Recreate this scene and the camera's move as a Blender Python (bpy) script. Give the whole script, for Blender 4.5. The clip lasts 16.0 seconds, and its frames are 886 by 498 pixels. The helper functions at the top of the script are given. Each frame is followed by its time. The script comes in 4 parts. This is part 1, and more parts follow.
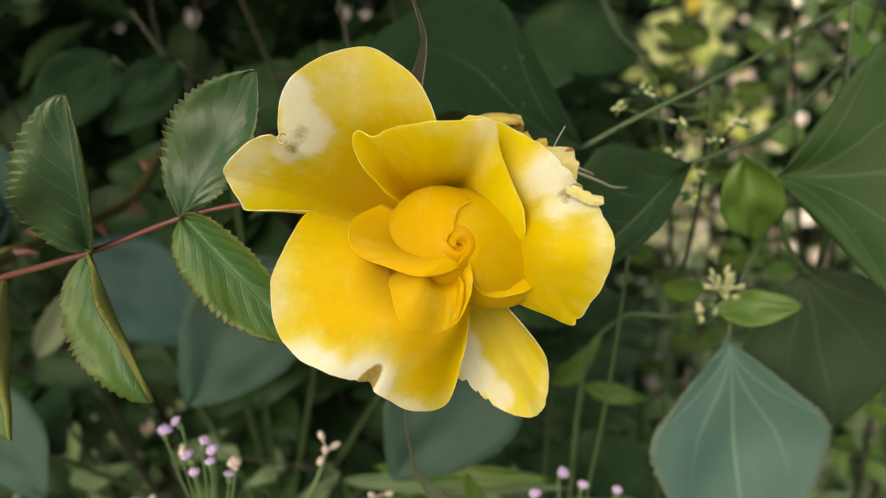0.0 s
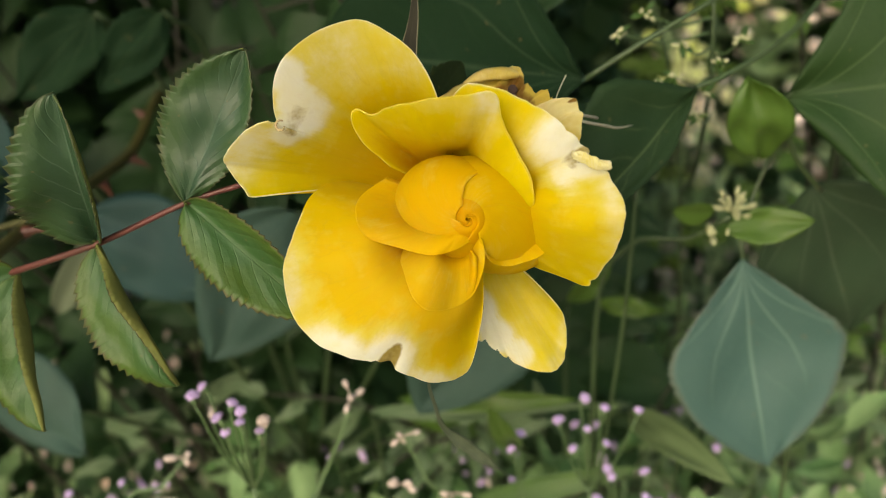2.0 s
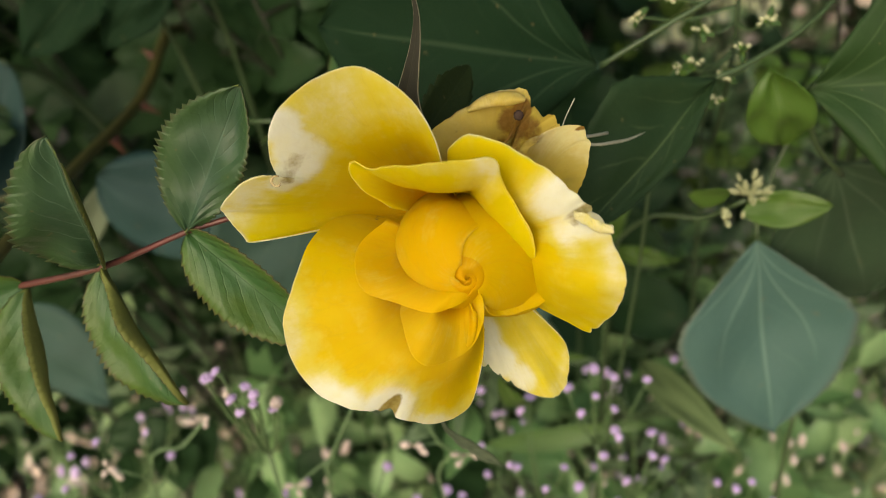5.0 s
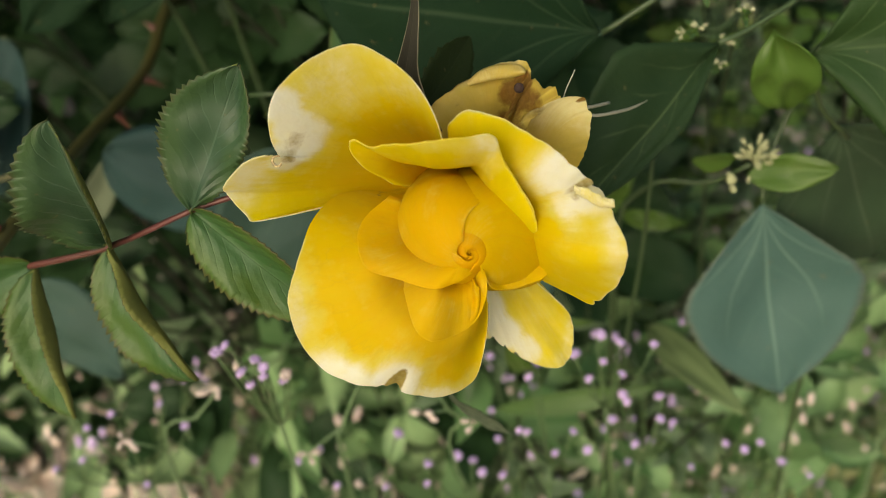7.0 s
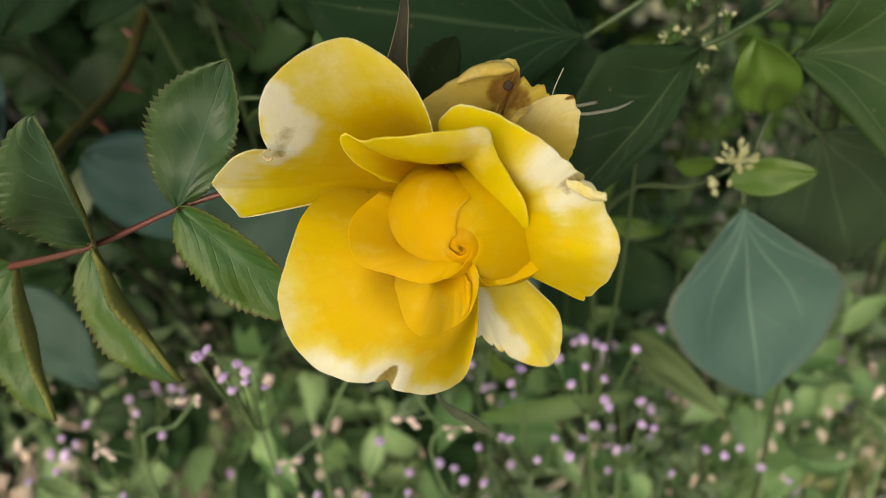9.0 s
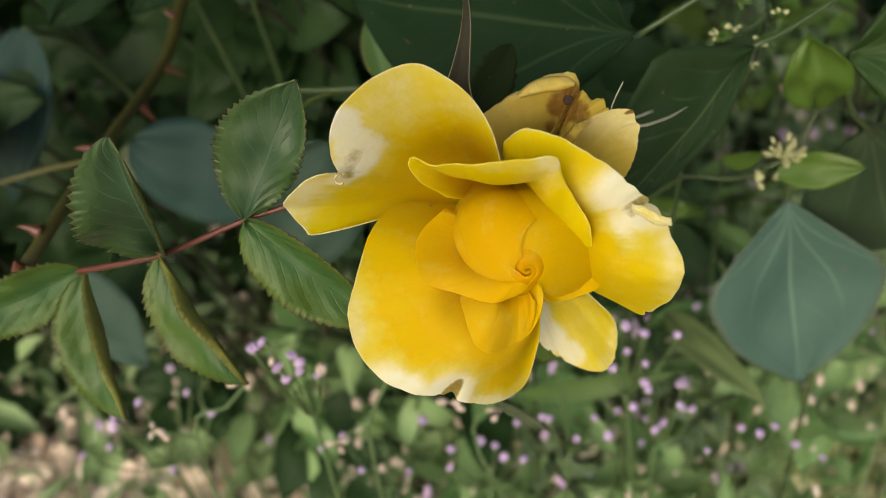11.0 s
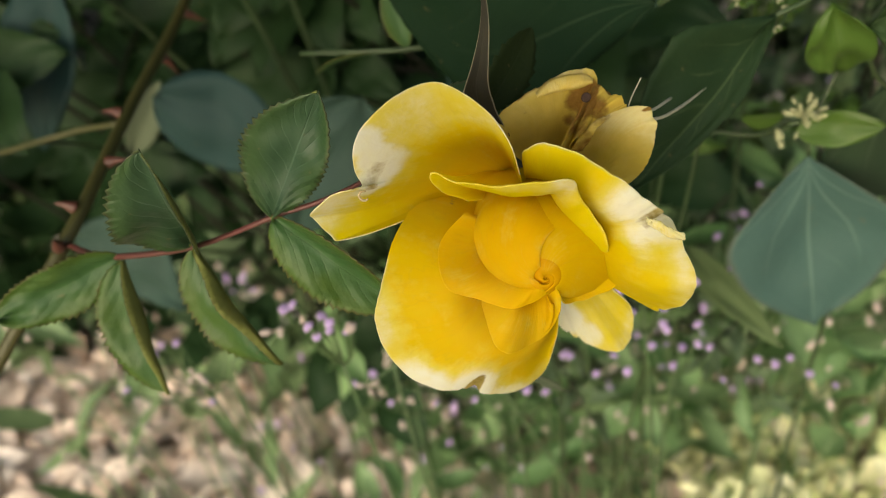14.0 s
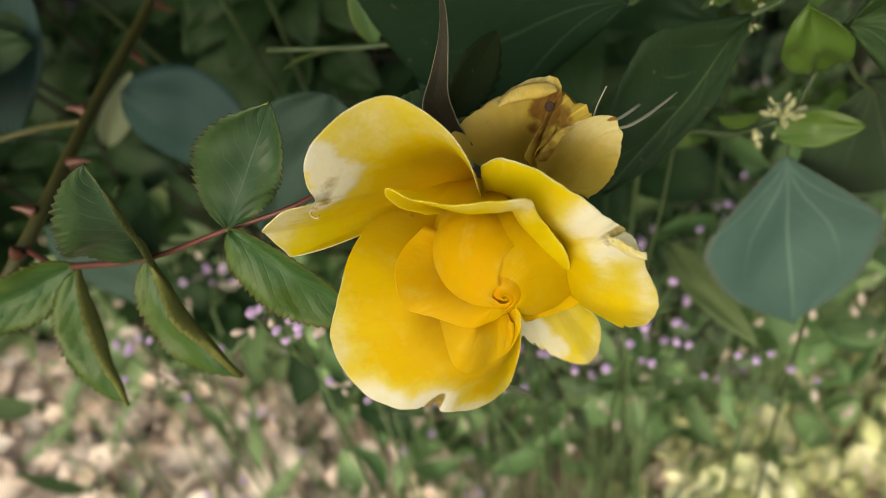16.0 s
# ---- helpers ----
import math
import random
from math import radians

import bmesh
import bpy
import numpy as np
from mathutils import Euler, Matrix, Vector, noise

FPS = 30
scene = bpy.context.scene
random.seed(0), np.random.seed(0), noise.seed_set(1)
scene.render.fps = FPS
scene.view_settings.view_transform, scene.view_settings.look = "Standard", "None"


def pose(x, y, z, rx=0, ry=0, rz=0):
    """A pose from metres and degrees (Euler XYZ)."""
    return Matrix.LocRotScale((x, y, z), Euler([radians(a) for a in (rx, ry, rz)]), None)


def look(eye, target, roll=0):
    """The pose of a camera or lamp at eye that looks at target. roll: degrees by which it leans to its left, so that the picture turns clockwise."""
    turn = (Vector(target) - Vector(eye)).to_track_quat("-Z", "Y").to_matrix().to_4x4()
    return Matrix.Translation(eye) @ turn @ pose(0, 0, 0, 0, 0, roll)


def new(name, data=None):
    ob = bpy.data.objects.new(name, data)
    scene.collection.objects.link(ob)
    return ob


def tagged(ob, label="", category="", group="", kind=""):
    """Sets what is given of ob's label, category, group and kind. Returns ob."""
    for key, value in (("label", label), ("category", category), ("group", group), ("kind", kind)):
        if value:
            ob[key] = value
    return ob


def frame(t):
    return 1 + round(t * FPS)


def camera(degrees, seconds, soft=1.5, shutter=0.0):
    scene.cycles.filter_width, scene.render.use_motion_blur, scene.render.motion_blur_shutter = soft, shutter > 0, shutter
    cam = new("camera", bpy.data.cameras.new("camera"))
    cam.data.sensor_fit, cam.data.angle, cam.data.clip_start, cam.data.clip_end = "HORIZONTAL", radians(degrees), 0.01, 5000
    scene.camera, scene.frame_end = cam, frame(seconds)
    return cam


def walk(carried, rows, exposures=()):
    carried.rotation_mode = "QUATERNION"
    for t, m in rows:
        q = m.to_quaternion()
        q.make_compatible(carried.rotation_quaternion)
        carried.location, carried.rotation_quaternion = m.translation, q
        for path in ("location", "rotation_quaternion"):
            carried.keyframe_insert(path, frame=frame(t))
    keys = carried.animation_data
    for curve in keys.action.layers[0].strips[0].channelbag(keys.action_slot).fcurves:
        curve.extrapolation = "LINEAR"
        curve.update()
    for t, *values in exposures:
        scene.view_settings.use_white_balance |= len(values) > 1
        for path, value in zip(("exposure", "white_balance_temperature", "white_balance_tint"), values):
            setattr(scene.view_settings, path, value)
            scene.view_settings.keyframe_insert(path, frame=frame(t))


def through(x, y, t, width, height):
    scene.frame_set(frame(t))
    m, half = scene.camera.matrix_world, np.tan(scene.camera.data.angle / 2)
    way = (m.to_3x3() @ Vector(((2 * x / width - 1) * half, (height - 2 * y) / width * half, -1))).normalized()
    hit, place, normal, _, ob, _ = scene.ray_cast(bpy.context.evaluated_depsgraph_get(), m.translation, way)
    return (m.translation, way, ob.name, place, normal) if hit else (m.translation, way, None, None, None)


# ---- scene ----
cam = camera(50.7, 16.0, 0.9)
cam.data.dof.use_dof = True
cam.data.dof.focus_distance = 0.212
cam.data.dof.aperture_fstop = 12.0
METRES, EYE, TILT, LEAN, TURN = 0.2, 0.6, -15.0, 0.0, 0.0
ROWS = [
    (0.0, 0.0, 0.0, 0.0, 0.0, 0.0, -0.0),
    (0.5, -0.0044, 0.0024, -0.0269, -0.26, -0.02, 1.93),
    (1.0, -0.0266, 0.0111, -0.0087, -0.38, -0.74, 4.79),
    (1.5, -0.0237, 0.0004, 0.039, -0.29, -3.63, 5.36),
    (2.0, 0.0002, 0.012, 0.0927, 0.16, -6.82, 4.64),
    (2.5, -0.0045, 0.0168, 0.1367, 0.73, -9.41, 5.05),
    (3.0, 0.0124, 0.0241, 0.171, 1.2, -10.73, 5.65),
    (3.5, 0.0052, 0.0223, 0.2219, 1.03, -13.27, 4.82),
    (4.0, 0.0406, 0.0247, 0.2799, 1.42, -14.43, 4.29),
    (6.5, 0.049, 0.0936, 0.3027, 2.36, -16.89, 5.84),
    (7.0, 0.056, 0.0632, 0.3087, 2.15, -17.73, 6.01),
    (7.5, 0.0632, 0.0433, 0.3368, 1.51, -17.99, 6.06),
    (8.0, 0.0443, 0.0525, 0.3132, 0.79, -17.89, 6.01),
    (10.5, 0.0191, 0.0564, 0.2778, 0.62, -15.27, 5.14),
    (11.0, -0.0128, 0.0562, 0.3746, 1.41, -19.95, 5.91),
    (11.5, 0.0023, 0.0589, 0.3877, 1.45, -20.78, 5.99),
    (12.0, 0.0146, 0.0469, 0.4091, 1.64, -22.26, 5.94),
    (12.5, 0.0012, 0.0605, 0.4426, 1.87, -23.34, 6.26),
    (13.0, 0.0104, 0.0797, 0.4665, 1.77, -24.18, 6.36),
    (13.5, -0.0099, 0.0699, 0.5025, 2.03, -26.26, 7.08),
    (14.0, 0.0068, 0.0779, 0.5243, 2.44, -27.37, 7.31),
    (14.5, 0.0283, 0.088, 0.5298, 2.23, -27.43, 6.73),
    (15.0, 0.034, 0.1074, 0.541, 2.28, -27.31, 6.74),
    (15.5, 0.036, 0.1078, 0.5381, 2.14, -27.69, 7.07),
    (16.0, 0.0515, 0.1318, 0.5442, 2.19, -28.94, 7.28),
]
walk(cam, [(t, pose(0, 0, EYE, TILT, LEAN, TURN) @ pose(METRES * x, METRES * y, METRES * z, 90 + pitch, roll, yaw)) for t, x, y, z, yaw, pitch, roll in ROWS],
     exposures=((0.0, -0.05), (4.0, -0.12), (8.0, -0.17), (16.0, -0.22)))

# ---- light ----
world = bpy.data.worlds.new("sky")
scene.world = world
world.use_nodes = True
wn = world.node_tree
sky = wn.nodes.new("ShaderNodeTexSky")
sky.sky_type, sky.sun_disc = "NISHITA", False
SUN_UP, SUN_TURN = radians(24), radians(200)
sky.sun_elevation, sky.sun_rotation = SUN_UP, SUN_TURN
sky.air_density, sky.dust_density, sky.ozone_density = 1.0, 6.0, 0.6
wn.nodes["Background"].inputs["Strength"].default_value = 0.19
wn.links.new(sky.outputs[0], wn.nodes["Background"].inputs["Color"])
sun = new("sun", bpy.data.lights.new("sun", "SUN"))
sun.data.energy, sun.data.angle, sun.data.color = 1.7, radians(90), (1.0, 0.98, 0.87)
sun.matrix_world = look((math.sin(SUN_TURN) * 3, math.cos(SUN_TURN) * 3, 3 * math.tan(SUN_UP)), (0, 0, 0))


# ---- materials ----
class Nodes:
    """Short hand for building a node material."""

    def __init__(self, name, rough=0.5):
        self.mat = bpy.data.materials.new(name)
        self.mat.use_nodes = True
        self.t = self.mat.node_tree
        self.bsdf = self.t.nodes["Principled BSDF"]
        self.bsdf.inputs["Roughness"].default_value = rough

    def add(self, kind, **inputs):
        n = self.t.nodes.new(kind)
        for key, value in inputs.items():
            self.set(n, key.replace("_", " "), value)
        return n

    def set(self, n, key, value):
        slot = n.inputs[int(key)] if key.isdigit() else n.inputs[key]
        if isinstance(value, bpy.types.NodeSocket):
            self.t.links.new(value, slot)
        else:
            slot.default_value = value

    def math(self, op, a, b=0.0, clamp=False):
        n = self.t.nodes.new("ShaderNodeMath")
        n.operation, n.use_clamp = op, clamp
        self.set(n, "0", a), self.set(n, "1", b)
        return n.outputs[0]

    def mix(self, fac, a, b):
        n = self.t.nodes.new("ShaderNodeMix")
        n.data_type = "RGBA"
        self.set(n, "0", fac)
        for slot, value in ((6, a), (7, b)):
            if isinstance(value, bpy.types.NodeSocket):
                self.t.links.new(value, n.inputs[slot])
            else:
                n.inputs[slot].default_value = (*value, 1)[:4]
        return n.outputs[2]

    def ramp(self, x, lo, hi):
        n = self.t.nodes.new("ShaderNodeMapRange")
        n.interpolation_type = "SMOOTHSTEP"
        self.set(n, "Value", x), self.set(n, "From Min", lo), self.set(n, "From Max", hi)
        return n.outputs[0]

    def noise(self, scale, detail=3.0, where=None, rough=0.5):
        n = self.add("ShaderNodeTexNoise", Scale=scale, Detail=detail, Roughness=rough)
        if where is None:
            where = self.add("ShaderNodeTexCoord").outputs["Object"]
        self.set(n, "Vector", where)
        return n.outputs["Fac"]

    def bump(self, height, strength, distance=0.001):
        n = self.add("ShaderNodeBump", Height=height, Strength=strength, Distance=distance)
        self.set(self.bsdf, "Normal", n.outputs[0])
        return n.outputs[0]

    def colour(self, value):
        self.set(self.bsdf, "Base Color", value if isinstance(value, bpy.types.NodeSocket) else (*value, 1))

    def through_light(self, colour, amount):
        """Lets some light pass: a thin leaf or petal."""
        tr = self.add("ShaderNodeBsdfTranslucent")
        self.set(tr, "Color", colour if isinstance(colour, bpy.types.NodeSocket) else (*colour, 1))
        m = self.add("ShaderNodeMixShader", **{"0": amount})
        self.t.links.new(self.bsdf.outputs[0], m.inputs[1])
        self.t.links.new(tr.outputs[0], m.inputs[2])
        self.t.links.new(m.outputs[0], self.t.nodes["Material Output"].inputs["Surface"])


def petal_material(name, yellow, orange, pale, dull=0.0, scorch=((0.24, 0.17, 0.03), (0.52, 0.44, 0.14))):
    n = Nodes(name, 0.55)
    tint = n.add("ShaderNodeAttribute")
    tint.attribute_name = "tint"
    sep = n.add("ShaderNodeSeparateColor", Color=tint.outputs["Color"])
    bleach, burn, heart = sep.outputs[0], sep.outputs[1], sep.outputs[2]
    uv = n.add("ShaderNodeUVMap").outputs[0]
    stretch = n.add("ShaderNodeMapping", Vector=uv, Scale=(38.0, 2.2, 1.0))
    streak = n.noise(1.0, 4.0, stretch.outputs[0])
    blot = n.noise(160.0, 5.0, None, 0.6)
    fine = n.noise(900.0, 3.0)
    edge = n.math("ADD", bleach, n.math("MULTIPLY", n.math("SUBTRACT", blot, 0.5), 0.7))
    edge = n.math("ADD", edge, n.math("MULTIPLY", n.math("SUBTRACT", streak, 0.5), 0.35))
    lemon = n.ramp(edge, 0.0, 0.36)
    white = n.ramp(edge, 0.28, 0.88)
    cloud = n.math("MULTIPLY", n.ramp(n.noise(55.0, 4.0), 0.45, 0.75), 0.22)
    base = n.mix(n.math("ADD", heart, n.math("MULTIPLY", n.math("SUBTRACT", streak, 0.5), 0.35), True), yellow, orange)
    base = n.mix(n.math("ADD", n.math("MULTIPLY", cloud, 0.5), n.math("MULTIPLY", lemon, 0.8), True), base, n.mix(0.15, yellow, pale))
    patchy = n.math("ADD", 0.68, n.math("MULTIPLY", n.noise(200.0, 3.0, None, 0.5), 0.45), True)
    col = n.mix(n.math("MULTIPLY", white, patchy), base, pale)
    hair = n.ramp(n.math("ABSOLUTE", n.math("SUBTRACT", n.noise(1.0, 3.0, n.add("ShaderNodeMapping", Vector=uv, Scale=(16.0, 1.6, 1.0)).outputs[0]), 0.5)), 0.012, 0.0)
    col = n.mix(n.math("MULTIPLY", hair, n.math("SUBTRACT", 0.07, n.math("MULTIPLY", white, 0.04))), col, (0.42, 0.30, 0.06))
    sear = n.ramp(n.math("ADD", burn, n.math("MULTIPLY", n.math("SUBTRACT", blot, 0.5), 0.9)), 0.42, 0.75)
    col = n.mix(sear, col, n.mix(fine, *scorch))
    if dull:
        col = n.mix(n.math("MULTIPLY", n.ramp(n.noise(90.0, 5.0, None, 0.65), 0.35, 0.75), dull), col, (0.26, 0.16, 0.03))
    n.colour(col)
    n.bsdf.inputs["Specular IOR Level"].default_value = 0.04
    n.bsdf.inputs["Subsurface Weight"].default_value = 0.35
    n.bsdf.inputs["Subsurface Radius"].default_value = (1.0, 0.9, 0.4)
    n.bsdf.inputs["Subsurface Scale"].default_value = 0.003
    crease = n.math("MULTIPLY", n.math("MULTIPLY", n.noise(170.0, 3.0, None, 0.5), white), 1.8)
    n.bump(n.math("ADD", n.math("ADD", n.math("MULTIPLY", streak, 0.35), crease), n.math("MULTIPLY", fine, 0.15)), 0.35, 0.0008)
    n.through_light(col, 0.5)
    return n.mat


def leaf_material(name, dark, light, vein, sides=7.0, rough=0.42, palm=False, rim=None, pale_vein=0.5, through=0.18, gloss=0.4, quilt=0.0, edge_tone=None):
    """sides: pairs of side veins; palm: veins that fan out from the leaf's base; quilt: puckering between the veins; edge_tone: colour towards the margins."""
    n = Nodes(name, rough)
    uv = n.add("ShaderNodeUVMap").outputs[0]
    sx = n.add("ShaderNodeSeparateXYZ", Vector=uv)
    across, along = n.math("SUBTRACT", sx.outputs[0], 0.5), sx.outputs[1]
    wide = n.math("ABSOLUTE", across)
    mid = n.ramp(wide, 0.016, 0.004)
    wob = n.math("MULTIPLY", n.math("SUBTRACT", n.noise(6.0, 3.0, uv), 0.5), 0.34)
    if palm:
        ang = n.math("ADD", n.math("ARCTAN2", across, n.math("ADD", along, 0.02)), n.math("MULTIPLY", wob, 0.08))
        near = n.math("ABSOLUTE", n.math("SUBTRACT", ang, n.math("MULTIPLY", n.math("ROUND", n.math("DIVIDE", ang, 0.46)), 0.46)))
        dist = n.math("SQRT", n.math("ADD", n.math("MULTIPLY", across, across), n.math("MULTIPLY", along, along)))
        fan = n.ramp(n.math("MULTIPLY", near, dist), 0.011, 0.003)
        mid = n.math("MAXIMUM", mid, n.math("MULTIPLY", fan, n.ramp(dist, 0.85, 0.25)))
    q = n.math("ADD", n.math("MULTIPLY", n.math("SUBTRACT", along, n.math("MULTIPLY", wide, 0.75)), sides), wob)
    fr = n.math("ABSOLUTE", n.math("SUBTRACT", n.math("FRACT", n.math("ADD", q, 10.0)), 0.5))
    side = n.math("MULTIPLY", n.ramp(fr, 0.07, 0.01), n.ramp(wide, 0.46, 0.12))
    side = n.math("MULTIPLY", side, n.ramp(n.noise(5.0, 2.0, uv), 0.3, 0.62))
    veins = n.math("MAXIMUM", mid, n.math("MULTIPLY", side, 0.16 if palm else 0.5 + quilt))
    blot = n.noise(70.0, 4.0, None, 0.6)
    fine = n.noise(650.0, 3.0)
    info = n.add("ShaderNodeObjectInfo").outputs["Random"]
    tone = n.math("ADD", n.math("MULTIPLY", blot, 0.7), n.math("MULTIPLY", info, 0.3))
    col = n.mix(tone, dark, light)
    if edge_tone:
        far = n.math("ADD", wide, n.math("MULTIPLY", n.math("SUBTRACT", n.noise(3.0, 2.0, uv), 0.5), 0.5))
        col = n.mix(n.math("MULTIPLY", n.ramp(far, 0.08, 0.5), 0.85), col, n.mix(blot, edge_tone, n.mix(0.4, edge_tone, light)))
    cells = n.add("ShaderNodeTexVoronoi", Scale=420.0)
    cells.feature = "DISTANCE_TO_EDGE"
    net = n.ramp(cells.outputs["Distance"], 0.09, 0.0)
    col = n.mix(n.math("MULTIPLY", net, pale_vein * 0.22), col, vein)
    col = n.mix(n.math("MULTIPLY", veins, pale_vein), col, vein)
    specks = n.ramp(n.noise(330.0, 2.0), 0.70, 0.76)
    col = n.mix(n.math("MULTIPLY", specks, 0.35), col, (0.16, 0.12, 0.05))
    if rim:
        edge = n.ramp(n.math("ADD", wide, n.math("MULTIPLY", blot, 0.05)), 0.488, 0.52)
        col = n.mix(edge, col, rim)
    n.colour(col)
    n.bsdf.inputs["Specular IOR Level"].default_value = gloss
    n.set(n.bsdf, "Roughness", n.math("ADD", n.math("MULTIPLY", blot, 0.2), rough - 0.08))
    pucker = n.math("MULTIPLY", n.math("MULTIPLY", fr, n.ramp(wide, 0.0, 0.2)), quilt)
    n.bump(n.math("ADD", n.math("ADD", n.math("MULTIPLY", veins, -0.14), pucker), n.math("ADD", n.math("MULTIPLY", fine, 0.18), n.math("MULTIPLY", blot, 0.4 if quilt else 0.7))), 0.5, 0.0018)
    n.through_light(n.mix(0.5, light, vein), through)
    return n.mat


def plain_material(name, a, b, scale, rough=0.6, bump=0.3, spread=True, through=0.0):
    n = Nodes(name, rough)
    one = n.noise(scale, 4.0, None, 0.6)
    two = n.noise(scale * 7.0, 3.0)
    fac = n.math("ADD", n.math("MULTIPLY", one, 0.6), n.math("MULTIPLY", two, 0.25))
    if spread:
        island = n.add("ShaderNodeNewGeometry").outputs["Random Per Island"]
        fac = n.math("ADD", n.math("MULTIPLY", fac, 0.7), n.math("MULTIPLY", island, 0.45))
    col = n.mix(n.ramp(fac, 0.15, 0.85), a, b)
    n.colour(col)
    n.bump(n.math("ADD", one, n.math("MULTIPLY", two, 0.4)), bump, 0.001)
    if through:
        n.through_light(col, through)
    return n.mat


PETAL = petal_material("rose_petal", (0.76, 0.655, 0.0012), (0.77, 0.435, 0.001), (0.87, 0.885, 0.71))
OLD_PETAL = petal_material("wilted_petal", (0.72, 0.57, 0.10), (0.50, 0.36, 0.05), (0.90, 0.84, 0.42), 0.12, ((0.20, 0.10, 0.02), (0.40, 0.24, 0.05)))
ROSE_LEAF = leaf_material("rose_leaf_green", (0.014, 0.044, 0.018), (0.029, 0.074, 0.031), (0.11, 0.18, 0.12), 7.0, 0.42, gloss=0.5, pale_vein=0.42, quilt=0.4, edge_tone=(0.034, 0.078, 0.014), rim=(0.045, 0.062, 0.02))
ROSE_OLIVE = leaf_material("rose_leaf_olive_green", (0.028, 0.080, 0.020), (0.052, 0.125, 0.036), (0.10, 0.17, 0.07), 7.0, 0.43, gloss=0.32, rim=(0.065, 0.065, 0.018), pale_vein=0.2, quilt=0.3, edge_tone=(0.066, 0.112, 0.010))
# Rose leaf green taken near black, the flower's shade put into it.
UNDER_SHADE_LEAF = leaf_material("under_shade_leaf_green", (0.008, 0.014, 0.003), (0.014, 0.024, 0.005), (0.02, 0.03, 0.01), 7.0, 0.6, gloss=0.1, through=0.03)
ROSE_UNDER = leaf_material("rose_leaf_underside", (0.125, 0.150, 0.030), (0.180, 0.200, 0.055), (0.22, 0.23, 0.09), 7.0, 0.55, gloss=0.2)
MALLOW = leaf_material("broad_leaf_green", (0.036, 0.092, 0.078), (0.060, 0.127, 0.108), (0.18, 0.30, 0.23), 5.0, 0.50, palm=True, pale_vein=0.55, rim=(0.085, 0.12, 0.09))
# Darker copy of the broad leaf green, with some shade in the colour.
MALLOW_HALF_SHADED = leaf_material("half_shaded_broad_leaf_green", (0.012, 0.034, 0.008), (0.022, 0.054, 0.012), (0.06, 0.10, 0.036), 5.0, 0.6, palm=True, pale_vein=0.4, gloss=0.2, through=0.1)
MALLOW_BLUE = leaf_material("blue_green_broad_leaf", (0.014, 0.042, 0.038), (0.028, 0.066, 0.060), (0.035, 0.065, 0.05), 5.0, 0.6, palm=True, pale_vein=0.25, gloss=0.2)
# Paler copy of the blue-green leaf, haze mixed into its colour.
HAZE_LEAF = leaf_material("hazed_blue_green_leaf", (0.022, 0.054, 0.040), (0.048, 0.092, 0.070), (0.075, 0.115, 0.085), 5.0, 0.6, palm=True, pale_vein=0.25, gloss=0.2)
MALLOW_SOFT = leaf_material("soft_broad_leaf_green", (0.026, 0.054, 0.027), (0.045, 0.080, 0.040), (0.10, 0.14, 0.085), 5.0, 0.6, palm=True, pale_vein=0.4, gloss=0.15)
# Two darkest copies for leaves behind the rose; their shade is painted in.
MALLOW_SHADED = leaf_material("shaded_broad_leaf_green", (0.0045, 0.015, 0.006), (0.009, 0.025, 0.010), (0.036, 0.062, 0.030), 5.0, 0.7, palm=True, pale_vein=0.45, gloss=0.06, through=0.03)
SHADED_RIB = leaf_material("ribbed_shaded_leaf", (0.010, 0.027, 0.009), (0.018, 0.041, 0.014), (0.075, 0.11, 0.045), 5.0, 0.6, pale_vein=0.7, gloss=0.12, through=0.06)
FRESH = leaf_material("fresh_leaf_green", (0.050, 0.110, 0.012), (0.090, 0.180, 0.024), (0.13, 0.21, 0.06), 5.0, 0.38, pale_vein=0.35, through=0.3)
OLIVE = leaf_material("small_leaf_olive_green", (0.04, 0.080, 0.010), (0.075, 0.13, 0.02), (0.07, 0.10, 0.03), 5.0, 0.55, pale_vein=0.2, gloss=0.2)
LOW_LEAF = leaf_material("low_leaf_green", (0.075, 0.135, 0.060), (0.155, 0.23, 0.12), (0.22, 0.28, 0.17), 5.0, 0.5, pale_vein=0.3, through=0.3)
# Leaf green darkened so that its colour carries the shade of hedge and bush.
SHADE_TONED_LEAF = leaf_material("shade_toned_leaf_green", (0.012, 0.033, 0.010), (0.024, 0.060, 0.018), (0.05, 0.10, 0.045), 6.0, 0.55, pale_vein=0.3, gloss=0.22)
LIGHT_GRASS = leaf_material("light_grass_green", (0.14, 0.22, 0.085), (0.22, 0.31, 0.14), (0.27, 0.35, 0.20), 1.0, 0.5, pale_vein=0.2, through=0.4)
GRASS = leaf_material("grass_green", (0.05, 0.11, 0.03), (0.11, 0.20, 0.05), (0.18, 0.26, 0.10), 1.0, 0.45, pale_vein=0.3, through=0.3)
WEED_GREEN = plain_material("weed_stem_green", (0.05, 0.10, 0.035), (0.10, 0.17, 0.06), 60.0, 0.55)
BARK = plain_material("dark_twig_bark", (0.010, 0.012, 0.005), (0.022, 0.022, 0.010), 45.0, 0.7)
CANE = plain_material("cane_bark", (0.030, 0.040, 0.007), (0.060, 0.058, 0.013), 45.0, 0.55)
STEM = plain_material("stem_green", (0.022, 0.045, 0.014), (0.045, 0.08, 0.025), 50.0, 0.5)
RACHIS = plain_material("red_leaf_stalk", (0.115, 0.020, 0.026), (0.075, 0.040, 0.022), 60.0, 0.45)
THORN = plain_material("thorn_red", (0.07, 0.024, 0.016), (0.12, 0.05, 0.03), 80.0, 0.4)
